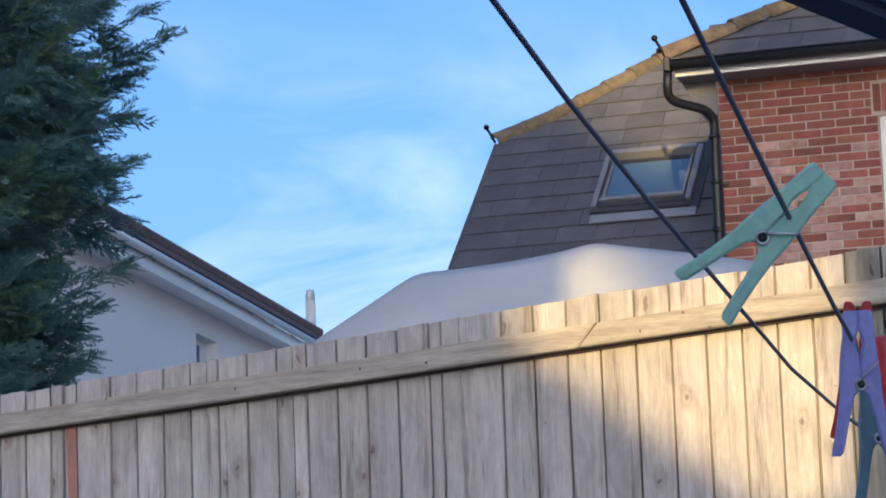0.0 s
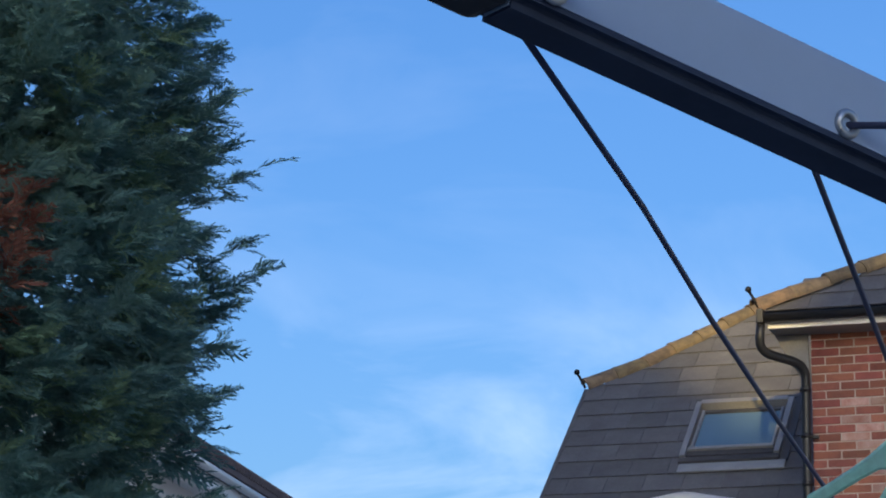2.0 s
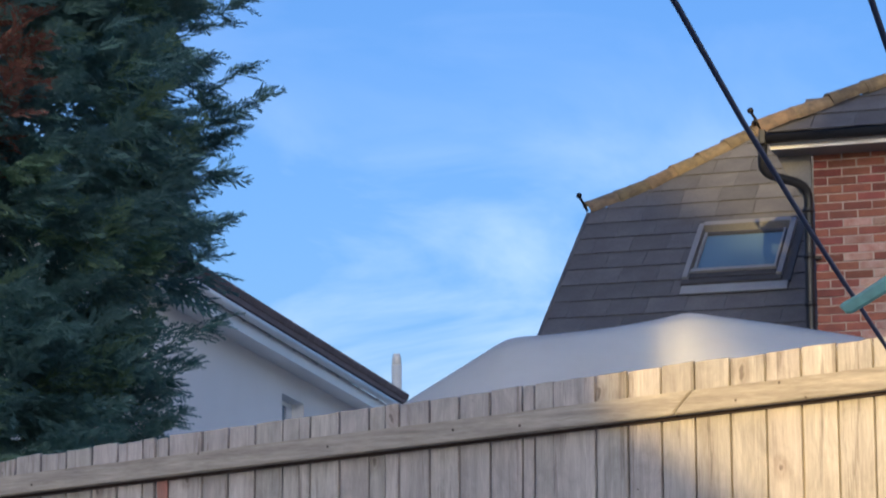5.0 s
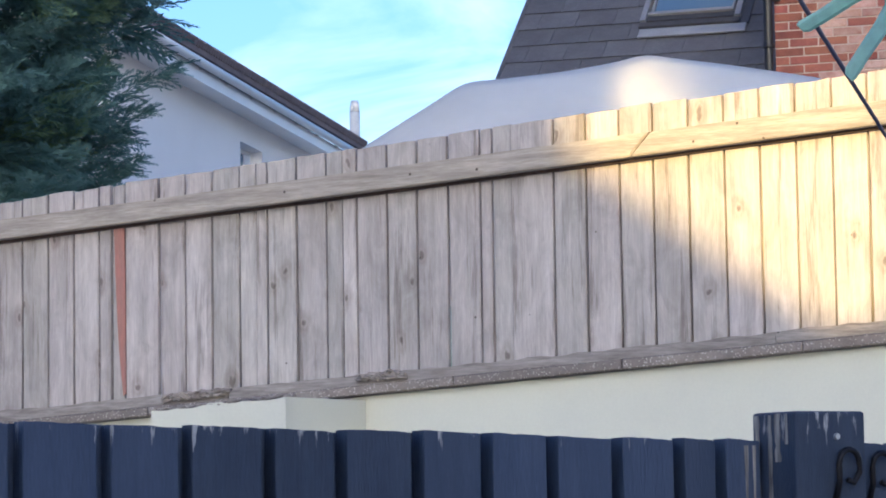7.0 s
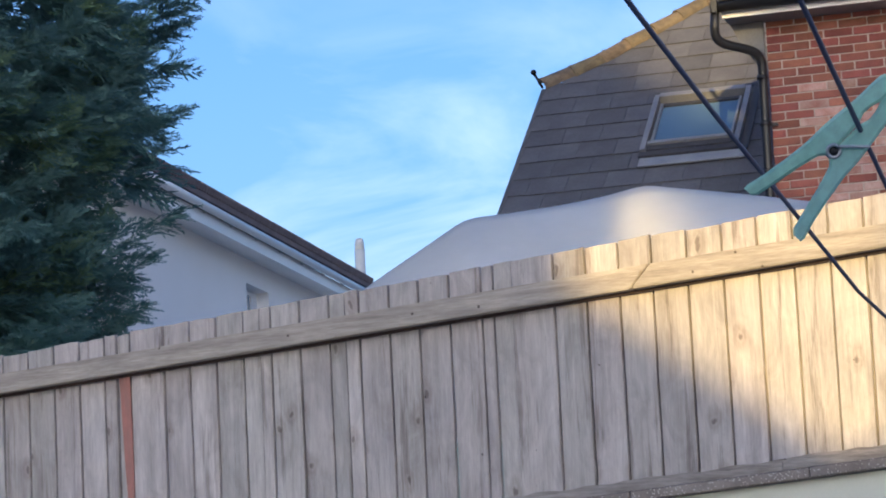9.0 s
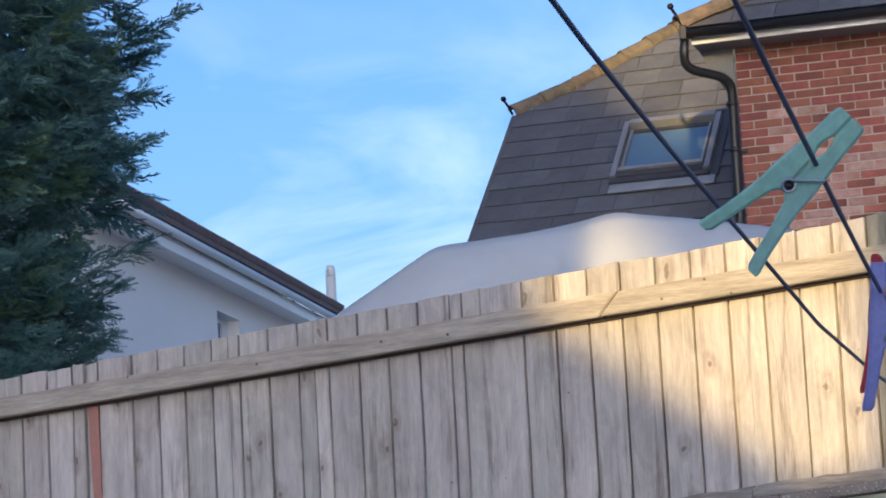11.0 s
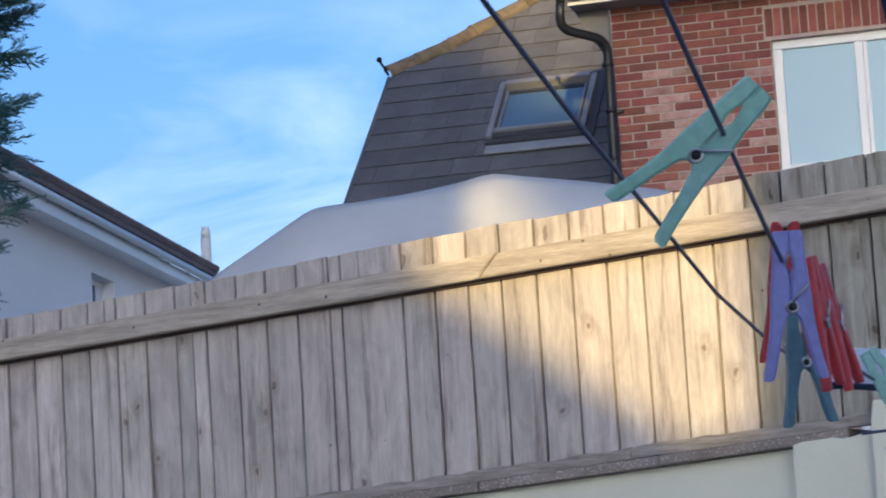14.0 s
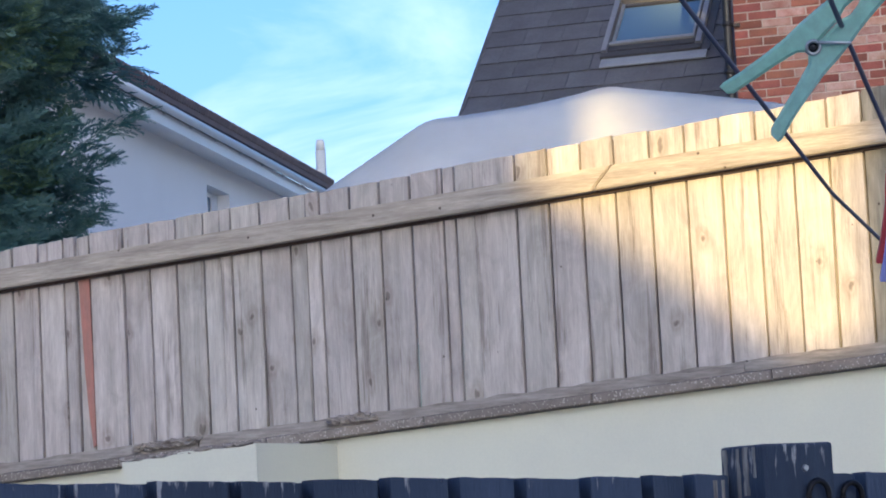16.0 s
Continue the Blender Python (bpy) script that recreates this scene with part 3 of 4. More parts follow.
part("screw", bm, STEEL, post, "bright round screw head")


def hook(x, y, z, parent):
    pts = [(x, y, z - 0.07), (x + 0.002, y - 0.012, z - 0.03)]
    pts += [(x + 0.022 - 0.022 * math.cos(t), y - 0.014, z + 0.024 * math.sin(t)) for t in [math.pi * k / 8 for k in range(9)]]
    pts += [(x + 0.043, y - 0.014, z - 0.016), (x + 0.030, y - 0.014, z - 0.034), (x + 0.018, y - 0.014, z - 0.028)]
    return part("hook", tube(pts, 0.0056, 10), IRON, parent, smooth=True)


hook(0.619, -0.137, 1.656, post)
hook(0.765, -0.042, 1.652, bfence)


# ---- brick house: x along the front wall, y into the house ----
HOUSE = pose(2.30, 21.4, 0, 0, 0, -17)
house = thing("brick_house", HOUSE, "red brick house with dark slate mansard roof and white window", "house")
WX0, WX1, WZ0, WZ1 = 1.222, 2.50, 4.83, 5.86
part("wall", box(0.0, WX0, 0.004, 0.25, 0, 6.3), MORTAR, house, "mortar bed of the brick wall")
part("wall", box(WX1, 7.0, 0.004, 0.25, 0, 6.3), MORTAR, house)
part("wall", box(WX0, WX1, 0.004, 0.25, 0, WZ0 - 0.03), MORTAR, house)
part("wall", box(WX0, WX1, 0.004, 0.25, WZ1, 6.3), MORTAR, house)
part("side_wall", box(0.0, 0.24, 0.252, 6.0, 0, 6.3), MORTAR, house)
part("side_wall", box(6.76, 7.0, 0.252, 6.0, 0, 6.3), MORTAR, house)
part("rear_wall", box(-2.6, 7.0, 6.0, 6.24, 0, 6.3), MORTAR, house)
part("low_wall", box(-2.40, -0.004, 0.35, 0.58, 0, 4.62), MORTAR, house)
# window
win = part("window", box(WX0, WX1, 0.06, 0.13, WZ1 - 0.07, WZ1 - 0.002, 0.006), WHITE_UPVC, house, "white plastic casement window")
part("frame", box(WX0, WX0 + 0.07, 0.06, 0.13, WZ0, WZ1 - 0.071, 0.006), WHITE_UPVC, win)
part("frame", box(WX1 - 0.07, WX1, 0.06, 0.13, WZ0, WZ1 - 0.071, 0.006), WHITE_UPVC, win)
part("frame", box(WX0 + 0.071, WX1 - 0.071, 0.06, 0.13, WZ0, WZ0 + 0.07, 0.006), WHITE_UPVC, win)
part("mullion", box(1.84, 1.905, 0.058, 0.13, WZ0 + 0.071, WZ1 - 0.071, 0.006), WHITE_UPVC, win)
part("pane", box(WX0 + 0.071, 1.839, 0.09, 0.104, WZ0 + 0.071, WZ1 - 0.071), SKY_GLASS, win, "glass with the sky's pale blue-green reflection in its colour")
part("pane", box(1.906, WX1 - 0.071, 0.09, 0.104, WZ0 + 0.071, WZ1 - 0.071), SKY_GLASS, win)
part("sash", box(1.907, 1.935, 0.07, 0.089, WZ0 + 0.072, WZ1 - 0.072, 0.004), WHITE_UPVC, win)
part("sill", box(WX0 - 0.05, WX1 + 0.06, -0.03, 0.12, WZ0 - 0.04, WZ0 - 0.002, 0.006), WHITE_UPVC, win)
# eaves: soffit, fascia, gutter
part("soffit", box(-0.27, 7.2, -0.30, 0.01, 6.238, 6.252), GREY_SOFFIT, house)
part("fascia", box(-0.27, 7.2, -0.325, -0.302, 6.235, 6.335, 0.004), WHITE_UPVC, house)
bm = bmesh.new()
prof = [(-0.055 * math.cos(t), -0.055 * math.sin(t)) for t in [math.pi * k / 8 for k in range(9)]]
prof = prof + [(0.055, 0.012), (0.047, 0.0)] + [(0.047 * math.cos(t), -0.047 * math.sin(t)) for t in [math.pi * k / 8 for k in range(1, 8)]] + [(-0.047, 0.0), (-0.055, 0.012)]
ra = [bm.verts.new((-0.28, -0.385 + y, 6.325 + z)) for y, z in prof]
rb = [bm.verts.new((7.2, -0.385 + y, 6.325 + z)) for y, z in prof]
for k in range(len(prof)):
    j = (k + 1) % len(prof)
    bm.faces.new((ra[k], ra[j], rb[j], rb[k]))
bm.faces.new(ra)
bm.faces.new(rb[::-1])
part("gutter", bm, BLACK_PLASTIC, house, "black half-round gutter", smooth=True)
part("gutter_box", box(-0.335, -0.282, -0.44, -0.33, 6.26, 6.375, 0.01), BLACK_PLASTIC, house)
pts = [(-0.31, -0.38, 6.28), (-0.325, -0.36, 6.16)] + bend((-0.325, -0.35, 6.11), (-0.315, -0.32, 6.05), (-0.24, -0.26, 6.035), 5) + bend((-0.13, -0.17, 6.01), (-0.03, -0.07, 5.99), (-0.035, -0.055, 5.88), 6) + [(-0.04, -0.055, 5.5), (-0.04, -0.055, 4.0), (-0.04, -0.055, 0.1)]
part("downpipe", tube(pts, 0.036, 12), BLACK_PLASTIC, house, smooth=True)
for z in (5.78, 5.42, 5.05):
    part("bracket", tube([(-0.04, -0.055, z), (-0.04, -0.055, z + 0.035)], 0.045, 12), BLACK_PLASTIC, house, smooth=True)
# the boxed end of the eaves
part("eaves_end", prism([(-0.27, 6.236), (-0.01, 6.236), (-0.01, 5.90), (-0.08, 5.90), (-0.20, 6.10)], -0.05, -0.02), GREY_SOFFIT, house, "grey boxed end of the eaves")
part("bracket_arm", box(-0.02, 0.05, -0.05, 0.0, 5.42, 5.44), BLACK_PLASTIC, house)

# roof planes
TH = 40
R1 = Matrix.Translation((0, 0.13, 4.547)) @ pose(0, 0, 0, TH, 0, 0)
R2 = Matrix.Translation((0, -0.36, 6.36)) @ pose(0, 0, 0, 38, 0, 0)


def roof_left(s):
    """Left edge of the mansard slope, by distance up the slope."""
    return -2.43 if s < 2.84 else -2.43 + (s - 2.84) * 1.02


def slab(points, m, t=0.05, y0=0.0):
    """A flat slab; points in the slope's x and distance up the slope."""
    bm = bmesh.new()
    a = [bm.verts.new((x, s, -y0)) for x, s in points]
    b = [bm.verts.new((x, s, -y0 - t)) for x, s in points]
    bm.faces.new(a)
    bm.faces.new(b[::-1])
    for i in range(len(a)):
        j = (i + 1) % len(a)
        bm.faces.new((a[i], b[i], b[j], a[j]))
    bmesh.ops.transform(bm, matrix=m, verts=bm.verts)
    return bm


roof = part("roof", slab([(-2.43, 0), (0.3, 0), (0.3, 4.25), (-1.0, 4.25), (-2.43, 2.83)], R1, 0.06, 0.02), SLATE, house, "dark grey slate mansard slope")
roof2 = part("roof", slab([(-0.36, 0), (7.3, 0), (7.3, 2.3), (2.5, 2.3)], R2, 0.06, 0.02), SLATE, house, "dark grey slate roof")
part("roof_back", slab([(-2.2, 0), (7.3, 0), (7.3, 5.6), (3.0, 5.6)], Matrix.Translation((0, 6.4, 6.2)) @ pose(0, 0, 0, 142, 0, 0) @ Matrix.Diagonal((1, 1, -1, 1)), 0.06), SLATE, house)
random.seed(8)


def slate_mesh(w, l, t=0.007):
    bm = bmesh.new()
    x = w / 2 - 0.002
    vs = [bm.verts.new(c) for c in ((-x, 0, 0), (x, 0, 0.001), (x, l, -0.014), (-x, l, -0.014), (-x, 0.001, -t), (x, 0.001, -t), (x, l, -0.02), (-x, l, -0.02))]
    for f in ((0, 1, 2, 3), (7, 6, 5, 4), (0, 4, 5, 1), (1, 5, 6, 2), (2, 6, 7, 3), (3, 7, 4, 0)):
        bm.faces.new([vs[i] for i in f])
    bmesh.ops.recalc_face_normals(bm, faces=bm.faces)
    me = bpy.data.meshes.new("slate")
    bm.to_mesh(me)
    bm.free()
    me.materials.append(SLATE)
    return me


GAUGE, TILE_W = 0.262, 0.33
slate_data = slate_mesh(TILE_W, GAUGE + 0.05)
half_data = slate_mesh(TILE_W / 2, GAUGE + 0.05)


def lay(data, parent, m, x, s, lift=0.012):
    ob = new("slate", data)
    ob.parent = parent
    ob.matrix_local = m @ Matrix.Translation((x, s + random.uniform(-0.003, 0.003), lift + random.uniform(0, 0.002))) @ pose(0, 0, 0, 0, 0, random.uniform(-0.3, 0.3))


for r in range(2, 17):
    s = r * GAUGE
    x = roof_left(s + 0.1) + TILE_W * (0.5 if r % 2 else 0.25) - (0 if r % 2 else TILE_W / 4 - TILE_W / 4)
    if r % 2 == 0:
        lay(half_data, roof, R1, roof_left(s + 0.1) + TILE_W / 4, s)
        x = roof_left(s + 0.1) + TILE_W
    while x < 0.25:
        lay(slate_data, roof, R1, x, s)
        x += TILE_W
for r in range(0, 7):
    s = r * GAUGE
    x = -0.36 + 1.26 * s + TILE_W * (0.4 if r % 2 else 0.75)
    while x < 3.2:
        lay(slate_data, roof2, R2, x, s)
        x += TILE_W
# verge trim down the left edge
part("verge", tube([R1 @ Vector((roof_left(s) - 0.01, s, 0.0)) for s in (0.0, 1.4, 2.82)], 0.02, 8), SLATE, house)


def ridge_tile_mesh(l=0.34, r0=0.085, r1=0.075):
    bm = bmesh.new()
    rings = []
    for x, r in ((0, r0 * 1.05), (0.03, r0 * 1.05), (0.035, r0), (l, r1)):
        ring = []
        for rr in (r, r - 0.014):
            ring.append([bm.verts.new((x, rr * math.cos(t), rr * 0.85 * math.sin(t))) for t in [math.pi * k / 8 for k in range(9)]])
        rings.append(ring)
    for (o0, i0), (o1, i1) in zip(rings, rings[1:]):
        for k in range(8):
            bm.faces.new((o0[k], o0[k + 1], o1[k + 1], o1[k]))
            bm.faces.new((i0[k + 1], i0[k], i1[k], i1[k + 1]))
    for o, i in (rings[0], rings[-1]):
        for k in range(8):
            bm.faces.new((o[k], i[k], i[k + 1], o[k + 1]))
    bmesh.ops.recalc_face_normals(bm, faces=bm.faces)
    me = bpy.data.meshes.new("ridge_tile")
    bm.to_mesh(me)
    bm.free()
    me.materials.append(RIDGE)
    return me


ridge_data = ridge_tile_mesh()


def ridge_run(p, q, n, parent):
    """Ridge tiles from p to q, butted with a small lap."""
    p, q = Vector(p), Vector(q)
    d = (q - p).normalized()
    side = d.cross(Vector((0, -0.5, 0.87))).normalized()
    up = side.cross(d).normalized()
    for i in range(n):
        ob = new("ridge_tile", ridge_data)
        ob.parent = parent
        m = Matrix((d, side, up)).transposed().to_4x4()
        ob.matrix_local = Matrix.Translation(p + (q - p) * (i / n) + Vector((0, 0, random.uniform(-0.006, 0.008)))) @ m @ pose(0, 0, 0, random.uniform(-3, 3), random.uniform(-1.5, 1.5), random.uniform(-1.5, 1.5))


ridge_run(R1 @ Vector((-2.46, 2.88, 0.0)), R1 @ Vector((-1.99, 3.24, 0.0)), 2, roof)
ridge_run(R1 @ Vector((-1.99, 3.24, 0.0)), R1 @ Vector((-0.98, 4.33, 0.0)), 5, roof)
ridge_run(R2 @ Vector((-0.36, 0.02, 0.02)), R2 @ Vector((2.4, 2.22, 0.02)), 11, roof2)
for p in (R1 @ Vector((-2.50, 2.93, 0.06)), R2 @ Vector((-0.36, 0.02, 0.12))):
    bm = tube([p + Vector((0.04, 0, -0.08)), p, p + Vector((-0.03, 0, 0.05))], 0.012, 8)
    vs = bmesh.ops.create_icosphere(bm, subdivisions=2, radius=0.026)["verts"]
    bmesh.ops.translate(bm, vec=p + Vector((-0.035, 0, 0.065)), verts=vs)
    part("hip_iron", bm, IRON, house, smooth=True)

# roof window in the mansard slope
rw = part("roof_window", slab([(-1.36, 1.42), (-0.52, 1.42), (-0.52, 2.40), (-1.36, 2.40)], R1, 0.05, 0.0), SASH_DARK, house, "grey roof window with a sky-reflecting pane")


def on_roof(x0, x1, s0, s1, z0, z1, bevel=0.004):
    bm = box(x0, x1, s0, s1, z0, z1, bevel)
    bmesh.ops.transform(bm, matrix=R1, verts=bm.verts)
    return bm


part("frame", on_roof(-1.36, -1.312, 1.50, 2.40, 0.0, 0.07), VELUX_FRAME, rw)
part("frame", on_roof(-0.568, -0.52, 1.50, 2.40, 0.0, 0.07), VELUX_FRAME, rw)
part("frame", on_roof(-1.311, -0.569, 2.335, 2.40, 0.0, 0.085), VELUX_FRAME, rw)
part("frame", on_roof(-1.36, -0.52, 1.43, 1.497, 0.0, 0.05), SASH_DARK, rw)
# the sash: slim glazing beads, a dark head gap and a dark bottom rail
part("sash", on_roof(-1.29, -1.268, 1.62, 2.27, 0.01, 0.055), VELUX_FRAME, rw)
part("sash", on_roof(-0.612, -0.590, 1.62, 2.27, 0.01, 0.055), VELUX_FRAME, rw)
part("sash", on_roof(-1.30, -0.58, 1.575, 1.617, 0.01, 0.08), VELUX_FRAME, rw)
part("sash", on_roof(-1.305, -0.575, 1.50, 1.572, 0.0, 0.06), SASH_DARK, rw)
part("sash", on_roof(-1.267, -0.613, 2.235, 2.27, 0.01, 0.05), SASH_DARK, rw)
part("pane", on_roof(-1.267, -0.613, 1.618, 2.234, 0.01, 0.03, 0), GLASS, rw, "blue-grey reflecting glass")
part("apron", on_roof(-1.35, -0.46, 1.295, 1.42, 0.018, 0.034), FLASHING, rw, "pale grey lead apron")
part("flashing", on_roof(-0.518, -0.445, 1.425, 2.46, 0.016, 0.03), SASH_DARK, rw)
part("flashing", on_roof(-1.39, -0.45, 2.465, 2.51, 0.016, 0.028), SASH_DARK, rw)

# ---- white house: x along the long wall away from the viewer, y into the house ----
WHITE = pose(-2.87, 35.9, 0, 0, 0, 80.5)
wh = thing("white_house", WHITE, "white rendered house with brown tiled eaves and white gutter", "house")
WT = 6.575
part("wall", box(-16, -0.55, 0, 0.3, 0, WT), WHITE_WALL, wh)
part("wall", box(0.60, 4.8, 0, 0.3, 0, WT), WHITE_WALL, wh)
part("wall", box(-0.55, 0.60, 0, 0.3, 6.255, WT), WHITE_WALL, wh)
part("wall", box(-0.55, 0.60, 0, 0.3, 0, 5.2), WHITE_WALL, wh)
GABLE = pose(0, 0, 0, 0, 0, 90) @ Matrix.Diagonal((1, -1, 1, 1))
for x in (-16.0, 4.5):
    part("end_wall", prism([(0.302, 0), (8.0, 0), (8.0, 6.8), (4.1, 8.1), (0.302, 6.8)], x, x + 0.3, m=GABLE), WHITE_WALL, wh)
part("rear_wall", box(-16, 4.8, 8.0, 8.3, 0, 6.8), WHITE_WALL, wh)
ww = part("window", box(-0.55, 0.60, 0.16, 0.22, 6.19, 6.247, 0.004), WHITE_UPVC, wh, "white window in a deep reveal")
part("frame", box(-0.55, -0.48, 0.16, 0.22, 5.2, 6.189, 0.004), WHITE_UPVC, ww)
part("frame", box(0.30, 0.60, 0.16, 0.22, 5.2, 6.189, 0.004), WHITE_UPVC, ww)
part("frame", box(-0.479, 0.299, 0.16, 0.22, 5.2, 5.27, 0.004), WHITE_UPVC, ww)
part("pane", box(-0.479, 0.299, 0.18, 0.195, 5.271, 6.189), GLASS, ww)
part("soffit", prism([(-0.342, 6.525), (-0.002, 6.572), (-0.002, 6.59), (-0.342, 6.545)], -16.2, 4.95, m=GABLE), WHITE_UPVC, wh, "white boarded soffit")
part("fascia", box(-16.2, 4.95, -0.37, -0.344, 6.518, 6.672), WHITE_UPVC, wh)
bm = tube([(-16.2, -0.435, 6.712), (4.93, -0.435, 6.700)], 0.052, 14)
part("gutter", bm, WHITE_UPVC, wh, "white round gutter", smooth=True)
for i in range(18):
    x = -15.9 + 1.2 * i
    part("gutter_bracket", box(x, x + 0.03, -0.42, -0.372, 6.645, 6.70, 0.004), PIPE_GREY, wh)
# pitched roof, with a brown fillet and rolled tiles along the eaves
part("eaves_fillet", box(-16.2, 4.98, -0.47, -0.375, 6.768, 6.838, 0.006), ROOF_BROWN, wh, "brown fillet under the tiles")
part("roof", prism([(-0.44, 6.842), (4.1, 8.40), (4.1, 8.53), (-0.44, 6.90)], -16.2, 4.98, m=GABLE), ROOF_BROWN, wh, "brown tiled roof")
part("roof", prism([(8.75, 6.842), (8.75, 6.90), (4.102, 8.53), (4.102, 8.40)], -16.2, 4.98, m=GABLE), ROOF_BROWN, wh)
tile = bmesh.new()
tube([(0, -0.49, 6.876), (0, 0.30, 7.150)], 0.054, 10, bm=tile)
me = bpy.data.meshes.new("roll_tile")
tile.to_mesh(me)
tile.free()
me.materials.append(ROOF_BROWN)
for i in range(192):
    ob = new("roll_tile", me)
    ob.parent = wh
    ob.location = (-16.1 + 0.11 * i, 0, 0)
sp = part("vent_pipe", tube([(5.55, -0.19, 0), (5.55, -0.19, 7.45)], 0.074, 14), PIPE_GREY, wh, "pale grey plastic soil vent pipe", smooth=True)
part("cap", tube([(5.55, -0.19, 7.44), (5.55, -0.19, 7.55), (5.55, -0.19, 7.615)], [0.070, 0.066, 0.05], 14), PIPE_GREY, sp, smooth=True)

# ---- white canopy behind the fence ----
gz = thing("garden_canopy", pose(0.6, 13.0, 0), "white fabric garden canopy with a low ridge", "canopy")
RIDGE_LINE = [(-1.75, 2.62), (-1.16, 3.24), (-0.65, 3.56), (-0.48, 3.57), (-0.21, 3.60), (0.05, 3.64), (0.19, 3.672), (0.32, 3.65), (0.58, 3.62), (0.84, 3.58), (1.02, 3.55), (1.4, 3.30), (1.9, 2.7)]


def along(line, x):
    for (x0, z0), (x1, z1) in zip(line, line[1:]):
        if x <= x1:
            return z0 + (z1 - z0) * (x - x0) / (x1 - x0)
    return line[-1][1]


bm = bmesh.new()
grid = []
nx, ny = 90, 16
for i in range(nx + 1):
    x = -1.75 + 3.65 * i / nx
    zr = (along(RIDGE_LINE, x - 0.05) + 2 * along(RIDGE_LINE, x) + along(RIDGE_LINE, x + 0.05)) / 4
    row = []
    for k in range(ny + 1):
        t = k / ny
        y = -1.15 + 2.3 * t
        q = 1 - abs(2 * t - 1) ** 1.5
        sag = -0.03 * math.sin(math.pi * min(1, 2 * (0.5 - abs(t - 0.5))))
        z = 2.6 + (zr - 2.6) * q + sag * 0.6 + 0.012 * noise.noise(Vector((x * 1.7, y * 1.2, 3)))
        row.append(bm.verts.new((x, y, z)))
    grid.append(row)
for i in range(nx):
    for k in range(ny):
        bm.faces.new((grid[i][k], grid[i + 1][k], grid[i + 1][k + 1], grid[i][k + 1]))
bmesh.ops.solidify(bm, geom=list(bm.faces), thickness=0.004)
part("canopy", bm, FABRIC, gz, smooth=True)
for x in (-1.5, 1.65):
    for y in (-1.05, 1.05):
        part("leg", tube([(x, y, 0), (x, y, 2.66)], 0.02, 10), WHITE_UPVC, gz, smooth=True)


# ---- rotary clothes airer ----
HUB = Vector((0.87, 1.33, 1.654))
airer = thing("rotary_airer", pose(HUB.x, HUB.y, 0), "grey metal rotary clothes airer with dark cords", "clothes airer")
BASE = Vector((HUB.x, HUB.y, 0))


def rel(p):
    return Vector(p) - BASE


part("pole", tube([(0, 0, 0), (0, 0, 1.70)], 0.022, 16), ALLOY, airer, smooth=True)
part("hub", tube([(0, 0, 1.58), (0, 0, 1.60), (0, 0, 1.70), (0, 0, 1.72)], [0.03, 0.045, 0.045, 0.03], 16), BLACK_PLASTIC, airer, smooth=True)


def arm(tip, finish):
    """A rounded box section from the hub to the tip, with a dark end plug."""
    tip = Vector(tip)
    d = (tip - HUB)
    n = d.length
    d.normalize()
    side = d.cross(Vector((0, 0, 1))).normalized()
    up = side.cross(d).normalized()
    m = Matrix.Translation(rel(HUB)) @ Matrix((d, side, up)).transposed().to_4x4()
    bm = box(0.03, n - 0.022, -0.011, 0.011, -0.0156, 0.0165)
    bmesh.ops.bevel(bm, geom=[e for e in bm.edges if abs(e.verts[0].co.x - e.verts[1].co.x) > 0.1], offset=0.0045, segments=7, affect="EDGES")
    bmesh.ops.transform(bm, matrix=m, verts=bm.verts)
    a = part("arm", bm, finish, airer)
    # dark strip added for the shade on the arm's underside
    bm = box(0.031, n - 0.0225, -0.0113, 0.0113, -0.0168, -0.0115)
    bmesh.ops.bevel(bm, geom=[e for e in bm.edges if abs(e.verts[0].co.x - e.verts[1].co.x) > 0.1 and e.verts[0].co.z < -0.015], offset=0.0035, segments=5, affect="EDGES")
    bmesh.ops.transform(bm, matrix=m, verts=bm.verts)
    part("underside_strip", bm, ARM_SHADE, a, "dark navy strip for the arm's shaded underside")
    bm = box(n - 0.0215, n, -0.012, 0.012, -0.0175, 0.0175, 0.004)
    bmesh.ops.transform(bm, matrix=m, verts=bm.verts)
    part("end_plug", bm, BLACK_PLASTIC, a)
    return a, m, n


def ring(bm, centre, normal, r, w, seg=20):
    n = Vector(normal).normalized()
    a = n.orthogonal().normalized()
    b = n.cross(a)
    c = Vector(centre)
    pts = [c + r * (math.cos(2 * math.pi * k / seg) * a + math.sin(2 * math.pi * k / seg) * b) for k in range(seg + 1)]
    return tube(pts, w, 8, bm=bm, cap=False)


EYES = [Vector((0.005, 0.741, 1.868)), Vector((0.099, 0.805, 1.845)), Vector((0.193, 0.869, 1.822)), Vector((0.287, 0.933, 1.799)), Vector((0.381, 0.997, 1.776))]
arm_dir = (EYES[2] - EYES[0]).normalized()
face = arm_dir.cross(Vector((0, 0, 1))).normalized()
if face.y > 0:
    face = -face
near_tip = EYES[0] - arm_dir * 0.032 - face * 0.011 + Vector((0, 0, 0.008))
near_arm, near_m, near_n = arm(near_tip, ALLOY)
for e in EYES:
    bm = ring(None, rel(e + face * 0.002), face, 0.0037, 0.0014)
    part("eyelet", bm, STEEL, near_arm, "bright metal eyelet", smooth=True)
FAR_TIP = Vector((0.415, 2.34, 1.803))
far_arm, far_m, far_n = arm(FAR_TIP, ALLOY_PALE)
far_dir = (HUB - FAR_TIP).normalized()
third_tip = HUB + (HUB - FAR_TIP) * 1.0 + Vector((0, 0, 0.30))
arm(third_tip, ALLOY)
